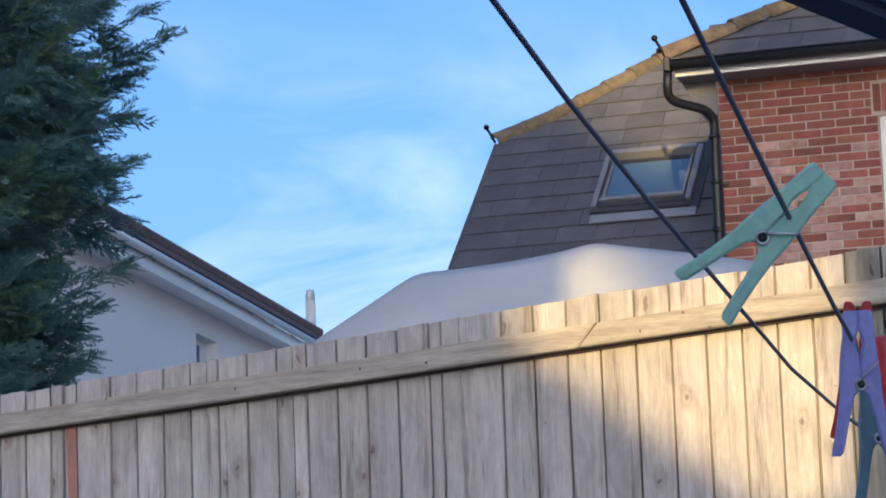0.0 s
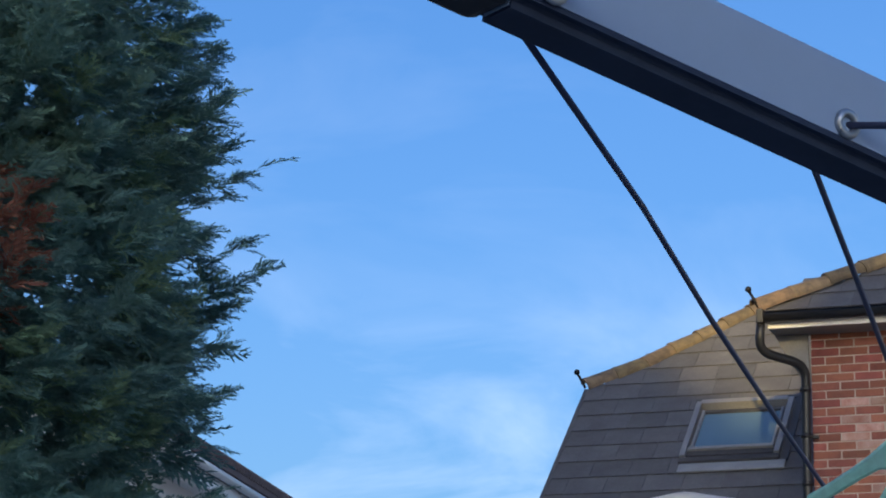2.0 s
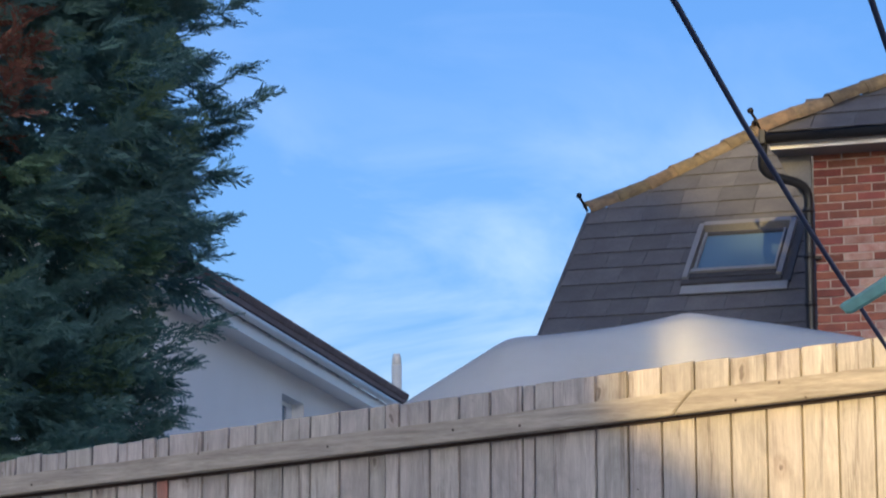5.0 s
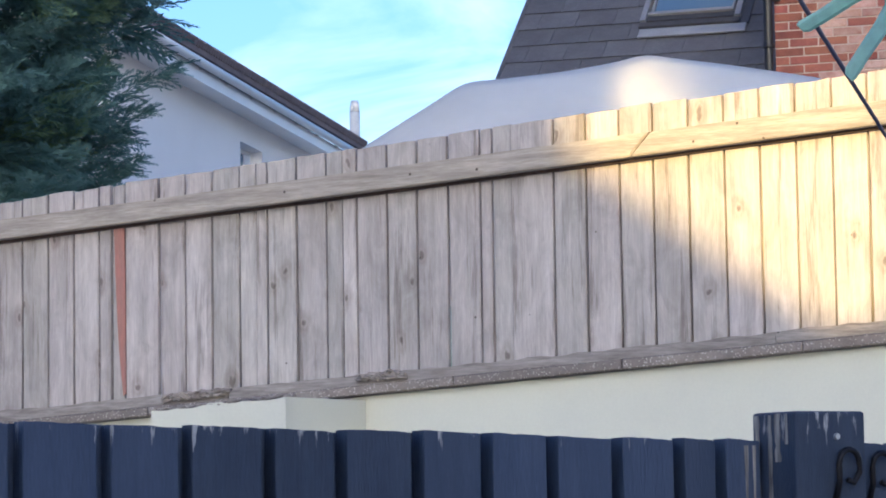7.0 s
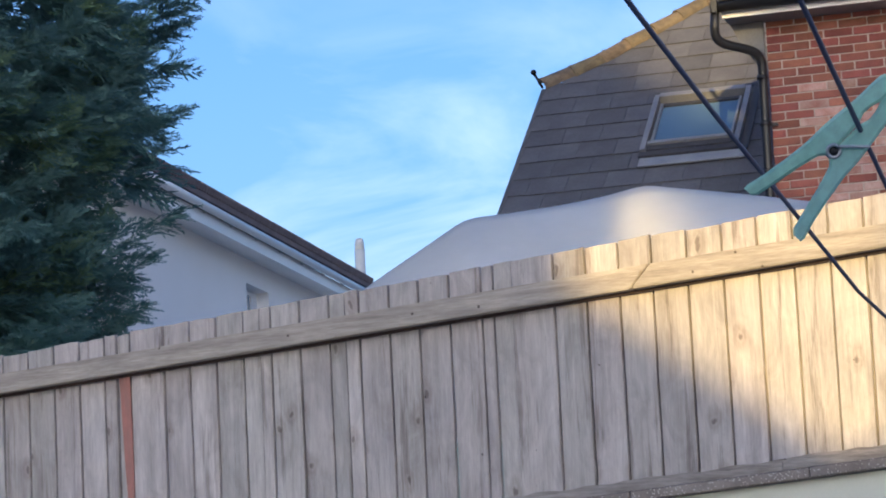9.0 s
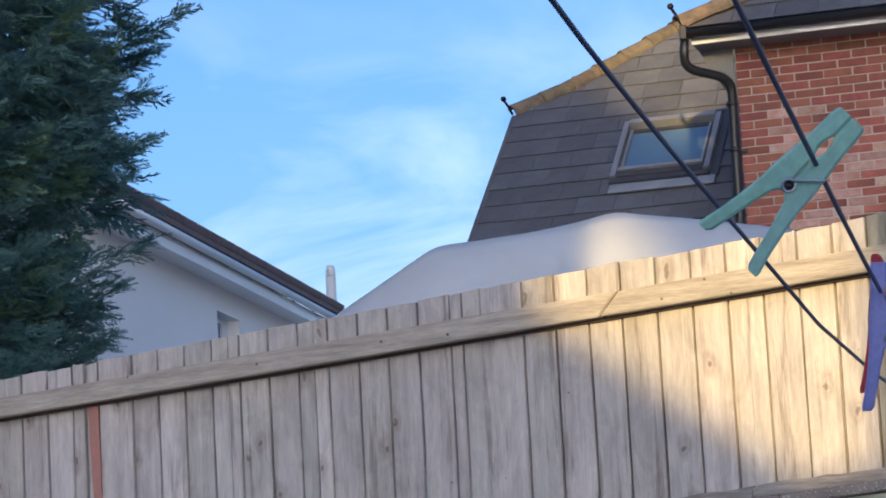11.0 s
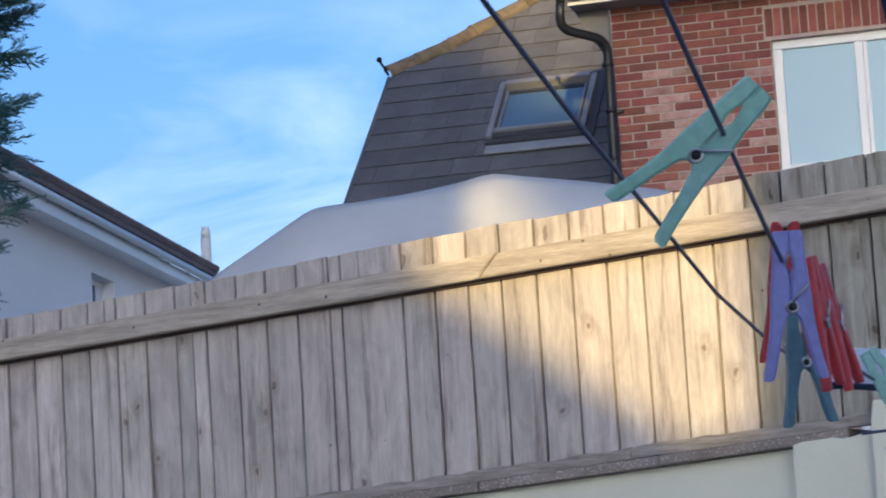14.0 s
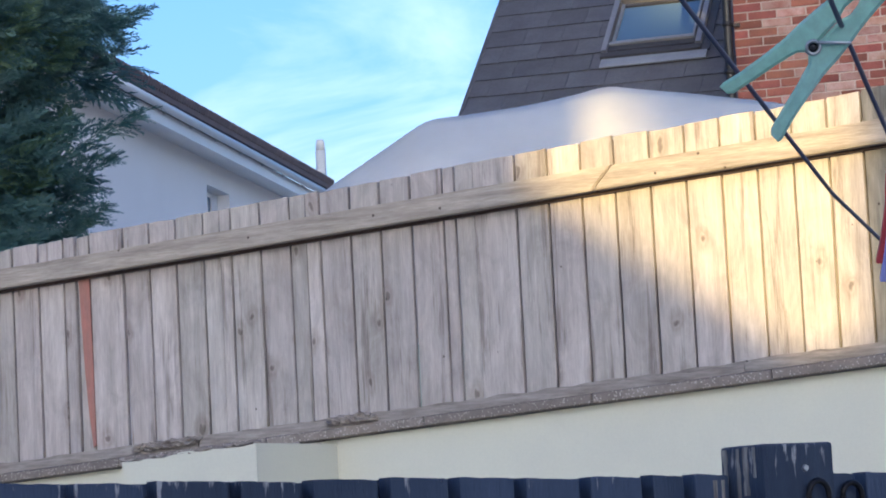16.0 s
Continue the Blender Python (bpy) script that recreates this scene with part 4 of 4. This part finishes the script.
arm(HUB + (HUB - near_tip) + Vector((0, 0, 0.43)), ALLOY)


def smooth_line(points, steps=8):
    """A curve through the points (Catmull-Rom)."""
    p = [Vector(q) for q in points]
    p = [p[0] * 2 - p[1]] + p + [p[-1] * 2 - p[-2]]
    out = []
    for i in range(1, len(p) - 2):
        for k in range(steps):
            t = k / steps
            out.append(0.5 * ((2 * p[i]) + (p[i + 1] - p[i - 1]) * t + (2 * p[i - 1] - 5 * p[i] + 4 * p[i + 1] - p[i + 2]) * t * t + (3 * p[i] - p[i - 1] - 3 * p[i + 1] + p[i + 2]) * t ** 3))
    out.append(p[-2])
    return out


def cord(points, taut=False):
    return part("cord", tube([rel(p) for p in (points if taut else smooth_line(points))], 0.0012, 8), CORD, airer, smooth=True)


foot = Vector((-0.010, 0.004, -0.007))
cord([(-0.0096, 0.745, 1.8649), (0.0412, 0.9402, 1.8537), (0.0755, 1.08, 1.8428), (0.1189, 1.25, 1.831), (0.2418, 1.72, 1.801), (0.3066, 1.95, 1.7922), (0.4175, 2.33, 1.7847)], taut=True)
cord([(0.0831, 0.809, 1.851), (0.1797, 1.209, 1.8113), (0.2466, 1.492, 1.7901), (0.3006, 1.72, 1.7826), (0.3592, 1.95, 1.7803), (0.4241, 2.19, 1.7789), FAR_TIP + far_dir * 0.14 + Vector((0, 0, -0.014))])
cord([(0.1808, 0.873, 1.8133), (0.2684, 1.23, 1.7915), (0.3852, 1.68, 1.7679), (0.5062, 2.113, 1.7488)], taut=True)
cord([EYES[3] + foot, FAR_TIP + far_dir * 0.33 + Vector((0, 0, -0.016))])
third_dir = (HUB - third_tip).normalized()
for k, e in enumerate(EYES):
    q = third_tip + third_dir * (0.03 + 0.12 * k)
    cord([e, (e + q) / 2 + Vector((0, 0, -0.02)), q])
cord([FAR_TIP + far_dir * 0.225 + Vector((0, 0, -0.018)), FAR_TIP + far_dir * 0.16 + Vector((-0.03, 0.03, -0.03)), FAR_TIP + far_dir * 0.02 + Vector((0.1, 0.35, -0.05))])

# ---- clothes pegs ----
VIEW = look((0, 0, 0), (math.sin(radians(3.96)), math.cos(radians(3.96)), math.tan(radians(8.78))), -4.37).to_3x3().to_4x4()
XS = [0.040, 0.0385, 0.035, 0.030, 0.0255, 0.021, 0.0165, 0.012, 0.004, -0.003, -0.006, -0.016, -0.028, -0.0365, -0.0385]
OUTER = [0.0070, 0.0078, 0.0082, 0.0084, 0.0086, 0.0090, 0.0096, 0.0102, 0.0110, 0.0112, 0.0114, 0.0128, 0.0150, 0.0172, 0.0170]
INNER = [0.0001, 0.00005, 0.00005, 0.0001, 0.0015, 0.0019, 0.0004, 0.0002, 0.0001, 0.0004, 0.0034, 0.0062, 0.0088, 0.0108, 0.0126]


def peg_leg(sign, notch=0.0):
    """One leg of a spring peg: broad by the spring, with a notch for the cord, tapered and bowed outwards to its grip."""
    bm = bmesh.new()
    rings = []
    for k, (x, o, i) in enumerate(zip(XS, OUTER, INNER)):
        i += notch * max(0, 1 - k / 2.5)
        t = 0.0033 if x > -0.03 else 0.0028
        e = min(0.0012, (o - i) * 0.3)
        rings.append([bm.verts.new((x, sign * y, z)) for y, z in ((i, -t + e), (i + e, -t), (o - e, -t), (o, -t + e), (o, t - e), (o - e, t), (i + e, t), (i, t - e))])
    for r, s in zip(rings, rings[1:]):
        for k in range(8):
            bm.faces.new((r[k], r[(k + 1) % 8], s[(k + 1) % 8], s[k]))
    bm.faces.new(rings[0][::-1])
    bm.faces.new(rings[-1])
    return bm


def clothes_peg(place, turn, mat, label, spin=0.0, size=1.0, notch=0.0):
    """turn: degrees of its axis from level, as seen along the view; spin: about its own axis."""
    m = Matrix.Translation(place) @ VIEW @ pose(0, 0, 0, 0, 0, turn) @ pose(0, 0, 0, spin, 0, 0) @ Matrix.Diagonal((size, size, size, 1))
    peg = thing("clothes_peg", m, label, "clothes peg", "pegs on the clothes airer")
    part("leg", peg_leg(1, notch), mat, peg, smooth=False)
    part("leg", peg_leg(-1, notch), mat, peg, smooth=False)
    pts = [(0.0028 * math.cos(t), 0.0028 * math.sin(t), 0.0052 * (1 - t / (5 * math.pi))) for t in [math.pi / 6 * k for k in range(61)]]
    bm = tube(pts, 0.0008, 6)
    tube([(0.0028, 0, 0.0050), (0.011, -0.0088, 0.0047), (0.012, -0.0097, 0.0040), (0.012, -0.0098, 0.0)], 0.0007, 6, bm=bm)
    tube([(0.0028, 0, -0.0050), (0.011, 0.0088, -0.0047), (0.012, 0.0097, -0.0040), (0.012, 0.0098, 0.0)], 0.0007, 6, bm=bm)
    part("spring", bm, STEEL, peg, "bright steel spring", smooth=True)
    bm = tube([(0, 0, -0.0046), (0, 0, 0.0046)], 0.0019, 10)
    part("pin", bm, BLACK_PLASTIC, peg, smooth=True)
    return peg


clothes_peg((0.1671, 1.2113, 1.8037), 47.5, PEG_GREEN, "mint green plastic clothes peg clipped to a cord")
clothes_peg((0.2501, 1.4954, 1.7664), 94.5, PEG_PURPLE, "lilac plastic clothes peg clipped to a cord")
clothes_peg((0.2645, 1.5930, 1.7845), 93, PEG_RED, "red plastic clothes peg hanging behind a lilac one", notch=0.004)
clothes_peg((0.2962, 1.6732, 1.7740), 102, PEG_RED, "red plastic clothes peg seen edge-on", spin=67)
clothes_peg((0.3191, 1.7520, 1.7791), 108, PEG_RED, "red plastic clothes peg seen edge-on, leaning", spin=69)
clothes_peg((0.2950, 1.7373, 1.7575), 97, PEG_TEAL, "blue-grey plastic clothes peg below red pegs", spin=14)
clothes_peg((0.4389, 2.1917, 1.7683), 123, PEG_MINT, "small pale green clothes peg beside a grey arm", size=0.95)
bm = bmesh.new()
bmesh.ops.create_uvsphere(bm, u_segments=20, v_segments=12, radius=0.0072)
bmesh.ops.translate(bm, vec=rel((0.509, 2.150, 1.7445)), verts=bm.verts)
part("cord_bead", bm, PEG_BLUE, airer, "bright blue plastic bead on a cord", smooth=True)
cord([(0.40, 2.13, 1.7345), (0.509, 2.150, 1.7425), (0.66, 2.19, 1.760)])

# ---- tall conifer behind the fence ----
random.seed(21)
rng = np.random.default_rng(21)
tree = thing("conifer", pose(-4.45, 15.6, 0), "tall dense dark green conifer with feathery sprays and a dead patch", "tree")
part("trunk", tube([(0, 0, 0), (0.05, 0.02, 2.5), (0, 0.05, 6), (0.05, 0, 10.4)], [0.24, 0.19, 0.12, 0.03], 12), BARK, tree, smooth=True)


ZS = [2.2, 3.4, 3.8, 4.05, 4.28, 4.6, 4.85, 5.1, 5.4, 5.65, 5.85, 6.2, 6.5, 6.9, 8.0, 9.0, 10.0, 10.8]
RS = [2.30, 2.45, 2.48, 2.58, 2.45, 2.72, 2.72, 2.78, 2.95, 2.82, 2.66, 2.82, 2.84, 2.72, 2.4, 1.6, 0.7, 0.05]


def crown_radius(z):
    return float(np.interp(z, ZS, RS))


V, F, MI = [], [], []


def leaflet(p, d, l, w, nrm, mi):
    """A narrow scale-leaf shoot: a bent four-sided blade."""
    s = np.cross(d, nrm)
    s /= np.linalg.norm(s) + 1e-9
    k = len(V)
    V.extend((p, p + d * l * 0.45 + s * w, p + d * l, p + d * l * 0.45 - s * w))
    F.append((k, k + 1, k + 2, k + 3))
    MI.append(mi)


def spray_template():
    """A flat, feathery spray along x, one unit long, in the plane of x and y: a stem with two ranks of side shoots, each with finer shoots."""
    out = []

    def blade(p, d, l, w):
        side = np.cross(d, np.array([0, 0, 1.0]) + rng.normal(size=3) * 0.35)
        side /= np.linalg.norm(side) + 1e-9
        out.extend((p, p + d * l * 0.45 + side * w, p + d * l, p + d * l * 0.45 - side * w))

    p, d, n = np.zeros(3), np.array([1.0, 0, 0]), 10
    for i in range(n):
        t = i / n
        p = p + d / n
        d = d + np.array([0, rng.normal() * 0.05, -0.035])
        d /= np.linalg.norm(d)
        l = (0.30 * (1 - t) + 0.13) * rng.uniform(0.7, 1.2)
        for sg in (-1, 1):
            q = d * 0.85 + np.array([0, sg * rng.uniform(0.45, 0.8), 0]) + rng.normal(size=3) * 0.10
            q /= np.linalg.norm(q)
            blade(p, q, l, 0.015 + 0.04 * l)
            for u in (0.35, 0.65):
                q2 = q * 0.8 + d * 0.45 + rng.normal(size=3) * 0.28
                q2 /= np.linalg.norm(q2)
                blade(p + q * l * u, q2, l * 0.6, 0.014 + 0.03 * l)
    blade(p, d, 0.16, 0.02)
    return np.array(out)


TEMPLATES = [spray_template() for _ in range(14)]
CHUNKS, TONES = [], []


def spray(base, d, length, mi):
    d = np.asarray(d, float)
    d = d / np.linalg.norm(d)
    y = np.cross(np.array([0, 0, 1.0]) + rng.normal(size=3) * 0.45, d)
    y /= np.linalg.norm(y) + 1e-9
    z = np.cross(d, y)
    t = TEMPLATES[int(rng.integers(len(TEMPLATES)))] * length
    CHUNKS.append(np.asarray(base) + t @ np.array([d, y, z]))
    TONES.append((len(t) // 4, mi))


def plume(base, tip, count, lmin, lmax, mi):
    """A branch end: sprays along both sides of a rising axis, shorter towards the tip, the lower ones drooping."""
    base, tip = np.asarray(base, float), np.asarray(tip, float)
    ax = tip - base
    u = ax / np.linalg.norm(ax)
    s = np.cross(u, np.array([0, 0, 1.0]))
    s /= np.linalg.norm(s) + 1e-9
    for k in range(count):
        f = rng.uniform(0.0, 1.0) ** 0.8
        q = u * rng.uniform(0.6, 1.1) + s * rng.normal() * 0.55 + np.array([0, 0, rng.normal() * 0.28 - 0.22 * (1 - f)])
        spray(base + ax * f * 0.82 + rng.normal(size=3) * 0.035 * (1.2 - f), q, rng.uniform(lmin, lmax) * (1.12 - 0.5 * f), mi)
    spray(base + ax * 0.75, u, np.linalg.norm(ax) * 0.32, mi)


def plumes(count, z0, z1, a0, a1, out, sprays, lmin, lmax, light):
    for _ in range(count):
        z = rng.uniform(z0, z1)
        az = radians(rng.uniform(a0, a1))
        r = crown_radius(z) + rng.uniform(*out) + 0.07 * math.sin(az * 9 + z * 2.2) + 0.05 * math.sin(az * 17 - z * 3.7)
        reach = rng.uniform(0.32, 0.6)
        swing = az + rng.normal() * 0.12
        tip = np.array([r * math.cos(swing), r * math.sin(swing), z])
        base = np.array([(r - reach) * math.cos(az), (r - reach) * math.sin(az), z - reach * rng.uniform(0.15, 0.75)])
        mi = 1 if rng.random() < light else 0
        if abs(z - 5.29) < 0.22 and -2.8 < tip[1] < -1.2 and abs(tip[0] - 1.86) < 0.22:
            mi = 2
        plume(base, tip, sprays, lmin, lmax, mi)


# the side towards the garden is dense; the rest is thinner
plumes(520, 2.5, 7.6, -100, 16, (-0.16, 0.02), 19, 0.13, 0.25, 0.2)
plumes(380, 2.5, 7.6, -105, 40, (-0.55, -0.22), 14, 0.2, 0.34, 0.05)
plumes(60, 7.4, 10.6, -180, 180, (-0.2, 0.0), 10, 0.25, 0.45, 0.1)
plumes(70, 2.4, 8.0, 14, 255, (-0.3, 0.0), 9, 0.3, 0.5, 0.1)
# leaders that stand out from the outline: height and reach of the tip, and length
for z, r, l in ((6.05, 3.10, 0.75), (5.43, 3.06, 0.55), (5.60, 2.98, 0.45), (6.18, 2.88, 0.45), (6.45, 2.87, 0.45), (6.66, 2.75, 0.4), (4.97, 2.86, 0.4),
                (4.70, 2.86, 0.4), (4.52, 2.76, 0.35), (4.14, 2.84, 0.5), (3.86, 2.66, 0.35), (3.58, 2.60, 0.3), (5.26, 2.90, 0.4)):
    a = radians(rng.uniform(0, 8))
    plume(((r - l) * math.cos(a), (r - l) * math.sin(a), z - l * 0.55), (r * math.cos(a), r * math.sin(a), z), 26, 0.12, 0.22, 1 if z == 6.45 else 0)
# short inner shoots that close the crown
for _ in range(36000):
    z = rng.uniform(2.3, 9.8)
    az = rng.uniform(-math.pi, math.pi)
    r = crown_radius(z) * rng.uniform(0.45, 0.81)
    p = np.array([r * math.cos(az), r * math.sin(az), z])
    d = rng.normal(size=3)
    d[2] *= 0.5
    d /= np.linalg.norm(d)
    leaflet(p, d, rng.uniform(0.12, 0.22), rng.uniform(0.02, 0.035), rng.normal(size=3), 0)
CHUNKS.append(np.array(V))
TONES.append((len(V) // 4, 0))
verts = np.concatenate(CHUNKS)
MI[:] = [mi for n, mi in TONES for _ in range(n)]
me = bpy.data.meshes.new("crown")
me.from_pydata(verts.tolist(), [], np.arange(len(verts)).reshape(-1, 4).tolist())
for m_ in (LEAF, LEAF_LIGHT, LEAF_DEAD):
    me.materials.append(m_)
me.polygons.foreach_set("material_index", MI)
crown = new("crown", me)
crown.parent = tree
for z in np.arange(2.8, 9.6, 0.28):
    for k in range(3):
        a = radians(-150 + 60 * k + 47 * z)
        r = crown_radius(float(z)) * 0.85
        part("limb", tube([(0, 0, z - 0.35), (r * 0.5 * math.cos(a), r * 0.5 * math.sin(a), z - 0.1), (r * math.cos(a), r * math.sin(a), z + 0.15)], [0.045, 0.03, 0.008], 6), BARK, tree)

# ---- unseen houses and trees, added behind the viewer to shape the sunlight ----
SUNWARD = pose(-2.39, -23.88, 0, 0, 0, -5.71)
HOUSES = SUNWARD @ pose(0, 13.97, 0)
# added house; its right roof slope draws the sun patch's diagonal edge
own = thing("shade_house", HOUSES, "unseen plain house with pitched roof and chimney, added to cast shade", "house")
part("wall", prism([(-7.5, 0), (1.2, 0), (1.2, 4.42), (-2.2, 7.23), (-7.5, 3.24)], -7.0, -0.03), PLAIN_WALL, own)
part("roof", prism([(1.45, 4.23), (-2.2, 7.26), (-2.2, 7.36), (1.55, 4.27)], -7.1, 0.0), SLATE, own)
part("roof", prism([(-2.2, 7.26), (-7.8, 3.04), (-7.9, 3.09), (-2.2, 7.36)], -7.1, 0.0), SLATE, own)
# box added to shade the patch's lower right
part("dormer", box(0.13, 1.19, -3.0, -0.035, 4.0, 5.39, 0.01), PLAIN_WALL, own)
# stack added to bound the light on the fence top and canopy
part("chimney", box(-2.7, -0.61, -0.9, -0.05, 5.74, 8.24, 0.015), PLAIN_WALL, own)
# unseen block added to end the sun patch on its right
side_block = thing("shade_block", HOUSES @ pose(0.42, 0.3, 0), "unseen flat-roofed block with a low wing, added to cast shade", "house")
part("wall", box(0.02, 1.1, -5.0, -0.03, 0, 6.19), PLAIN_WALL, side_block)
part("roof", box(0.0, 1.12, -5.1, 0.0, 6.192, 6.34, 0.01), SLATE, side_block)
part("wing", box(1.14, 3.2, -5.0, -0.03, 0, 4.54), PLAIN_WALL, side_block)
part("wing_roof", box(1.13, 3.3, -5.1, 0.0, 4.542, 4.64, 0.01), SLATE, side_block)


def broad_tree(x, y, z0, z1, rx, count, label):
    """An unseen broad-leaved tree added to block sun: trunk, limbs and an uneven crown of leaves."""
    t = thing("shade_tree", SUNWARD @ pose(x, y, 0), label, "tree", "trees beyond the garden house")
    part("trunk", tube([(0, 0, 0), (0.1, 0, z0 * 0.5), (0, 0.1, z0 + 0.4), (0.1, 0, z1 - 0.8)], [0.28, 0.24, 0.18, 0.04], 10), BARK, t, smooth=True)
    for k in range(7):
        a = k * 0.9
        part("limb", tube([(0, 0, z0 + 0.2 * k), (rx * 0.45 * math.cos(a), 0.7 * math.sin(a), z0 + 0.6 + 0.25 * k), (rx * 0.8 * math.cos(a), 1.1 * math.sin(a), z0 + 1.0 + 0.3 * k)], [0.09, 0.06, 0.02], 6), BARK, t)
    V.clear(), F.clear(), MI.clear()
    zc, rz = (z0 + z1) / 2, (z1 - z0) / 2
    for _ in range(count):
        d = rng.normal(size=3)
        d /= np.linalg.norm(d)
        r = rng.uniform(0.3, 1.0) ** 0.6 * (1 + 0.06 * math.sin(d[0] * 9 + d[2] * 7))
        # a squarish crown, full at its shoulders
        q = np.sign(d) * np.abs(d) ** 0.72
        p = np.array([q[0] * rx * r, q[1] * 1.5 * r, zc + q[2] * rz * r])
        e = rng.normal(size=3)
        leaflet(p, e / np.linalg.norm(e), rng.uniform(0.18, 0.36), rng.uniform(0.07, 0.13), rng.normal(size=3), 0)
    me = bpy.data.meshes.new("crown")
    me.from_pydata([tuple(v) for v in V], [], F)
    me.materials.append(LEAF)
    ob = new("crown", me)
    ob.parent = t
    return t


# crowns placed to keep the sun off the canopy and brick wall
broad_tree(1.98, -9.5, 10.8, 16.7, 2.55, 11000, "unseen broad leafy tree, added to shade beyond the flat-roofed block")
broad_tree(-3.7, -9.5, 11.3, 17.5, 3.6, 17000, "unseen wide leafy tree, added to shade beyond the pitched-roof house")

# a taller crown added to keep the sun off the vent pipe
broad_tree(-6.9, -9.5, 12.0, 23.0, 2.4, 14000, "unseen tall leafy tree, added to shade the vent pipe")

# ---- bricks of the visible front wall ----


def piece_mesh(name, bm, mat):
    me = bpy.data.meshes.new(name)
    bm.to_mesh(me)
    bm.free()
    me.materials.append(mat)
    return me


def brick_data(w, mat):
    bm = box(-w / 2, w / 2, -0.051, 0.051, -0.0283, 0.0283)
    bmesh.ops.bevel(bm, geom=list(bm.edges), offset=0.003, segments=1, affect="EDGES")
    return piece_mesh("brick", bm, mat)


FULL, HALF = {m.name: brick_data(0.213, m) for m in (BRICK, BRICK_PALE)}, {m.name: brick_data(0.1015, m) for m in (BRICK, BRICK_PALE)}
SOLDIER = brick_data(0.213, BRICK)
CUT = {}


def cut(w, key):
    k = (round(w, 2), key)
    if k not in CUT:
        CUT[k] = brick_data(max(w, 0.02), BRICK if key == "red_brick" else BRICK_PALE)
    return CUT[k]


random.seed(31)
wall_b = [o for o in house.children if o.name.startswith("wall")][0]


def put_brick(data, x, z, upright=False):
    ob = new("brick", data)
    ob.parent = wall_b
    ob.matrix_local = Matrix.Translation((x + random.uniform(-0.002, 0.002), 0.048 + random.uniform(-0.003, 0.002), z + random.uniform(-0.0015, 0.0015))) @ pose(0, 0, 0, 0, 90 if upright else 0, random.uniform(-0.8, 0.8))


for r in range(30):
    z = 4.285 + 0.067 * r
    if z > 6.24:
        break
    x = 0.107 if r % 2 else 0.051
    first = True
    while x < 3.7:
        data = FULL
        w = 0.213
        if first and r % 2 == 0:
            data, w = HALF, 0.1015
        first = False
        lo, hi = (1.176, 2.526) if WZ1 + 0.03 <= z < WZ1 + 0.25 else (WX0, WX1)
        blocked = x + w / 2 > lo and x - w / 2 < hi and WZ0 - 0.05 < z < WZ1 + 0.25
        pale = 0.25 < x < 1.2 and 4.4 < z < 5.75 and random.random() < 0.22 + 0.75 * max(0, 1 - abs(z - 5.2) / 0.6) * min(1, x / 0.9)
        pale = pale or (x > 2.55 and z < 5.75 and random.random() < 0.6)
        key = "whitened_brick" if pale else "red_brick"
        if blocked:
            # cut bricks beside the opening and the soldier course
            left = lo - 0.006 - (x - w / 2)
            right = (x + w / 2) - hi - 0.006
            if left > 0.015:
                put_brick(cut(left, key), x - w / 2 + left / 2, z)
            if right > 0.015:
                put_brick(cut(right, key), x + w / 2 - right / 2, z)
        else:
            put_brick(data[key], x, z)
        x += w / 2 + 0.012 + 0.1065
for k in range(20):
    put_brick(SOLDIER, 1.215 + 0.067 * k, WZ1 + 0.135, True)
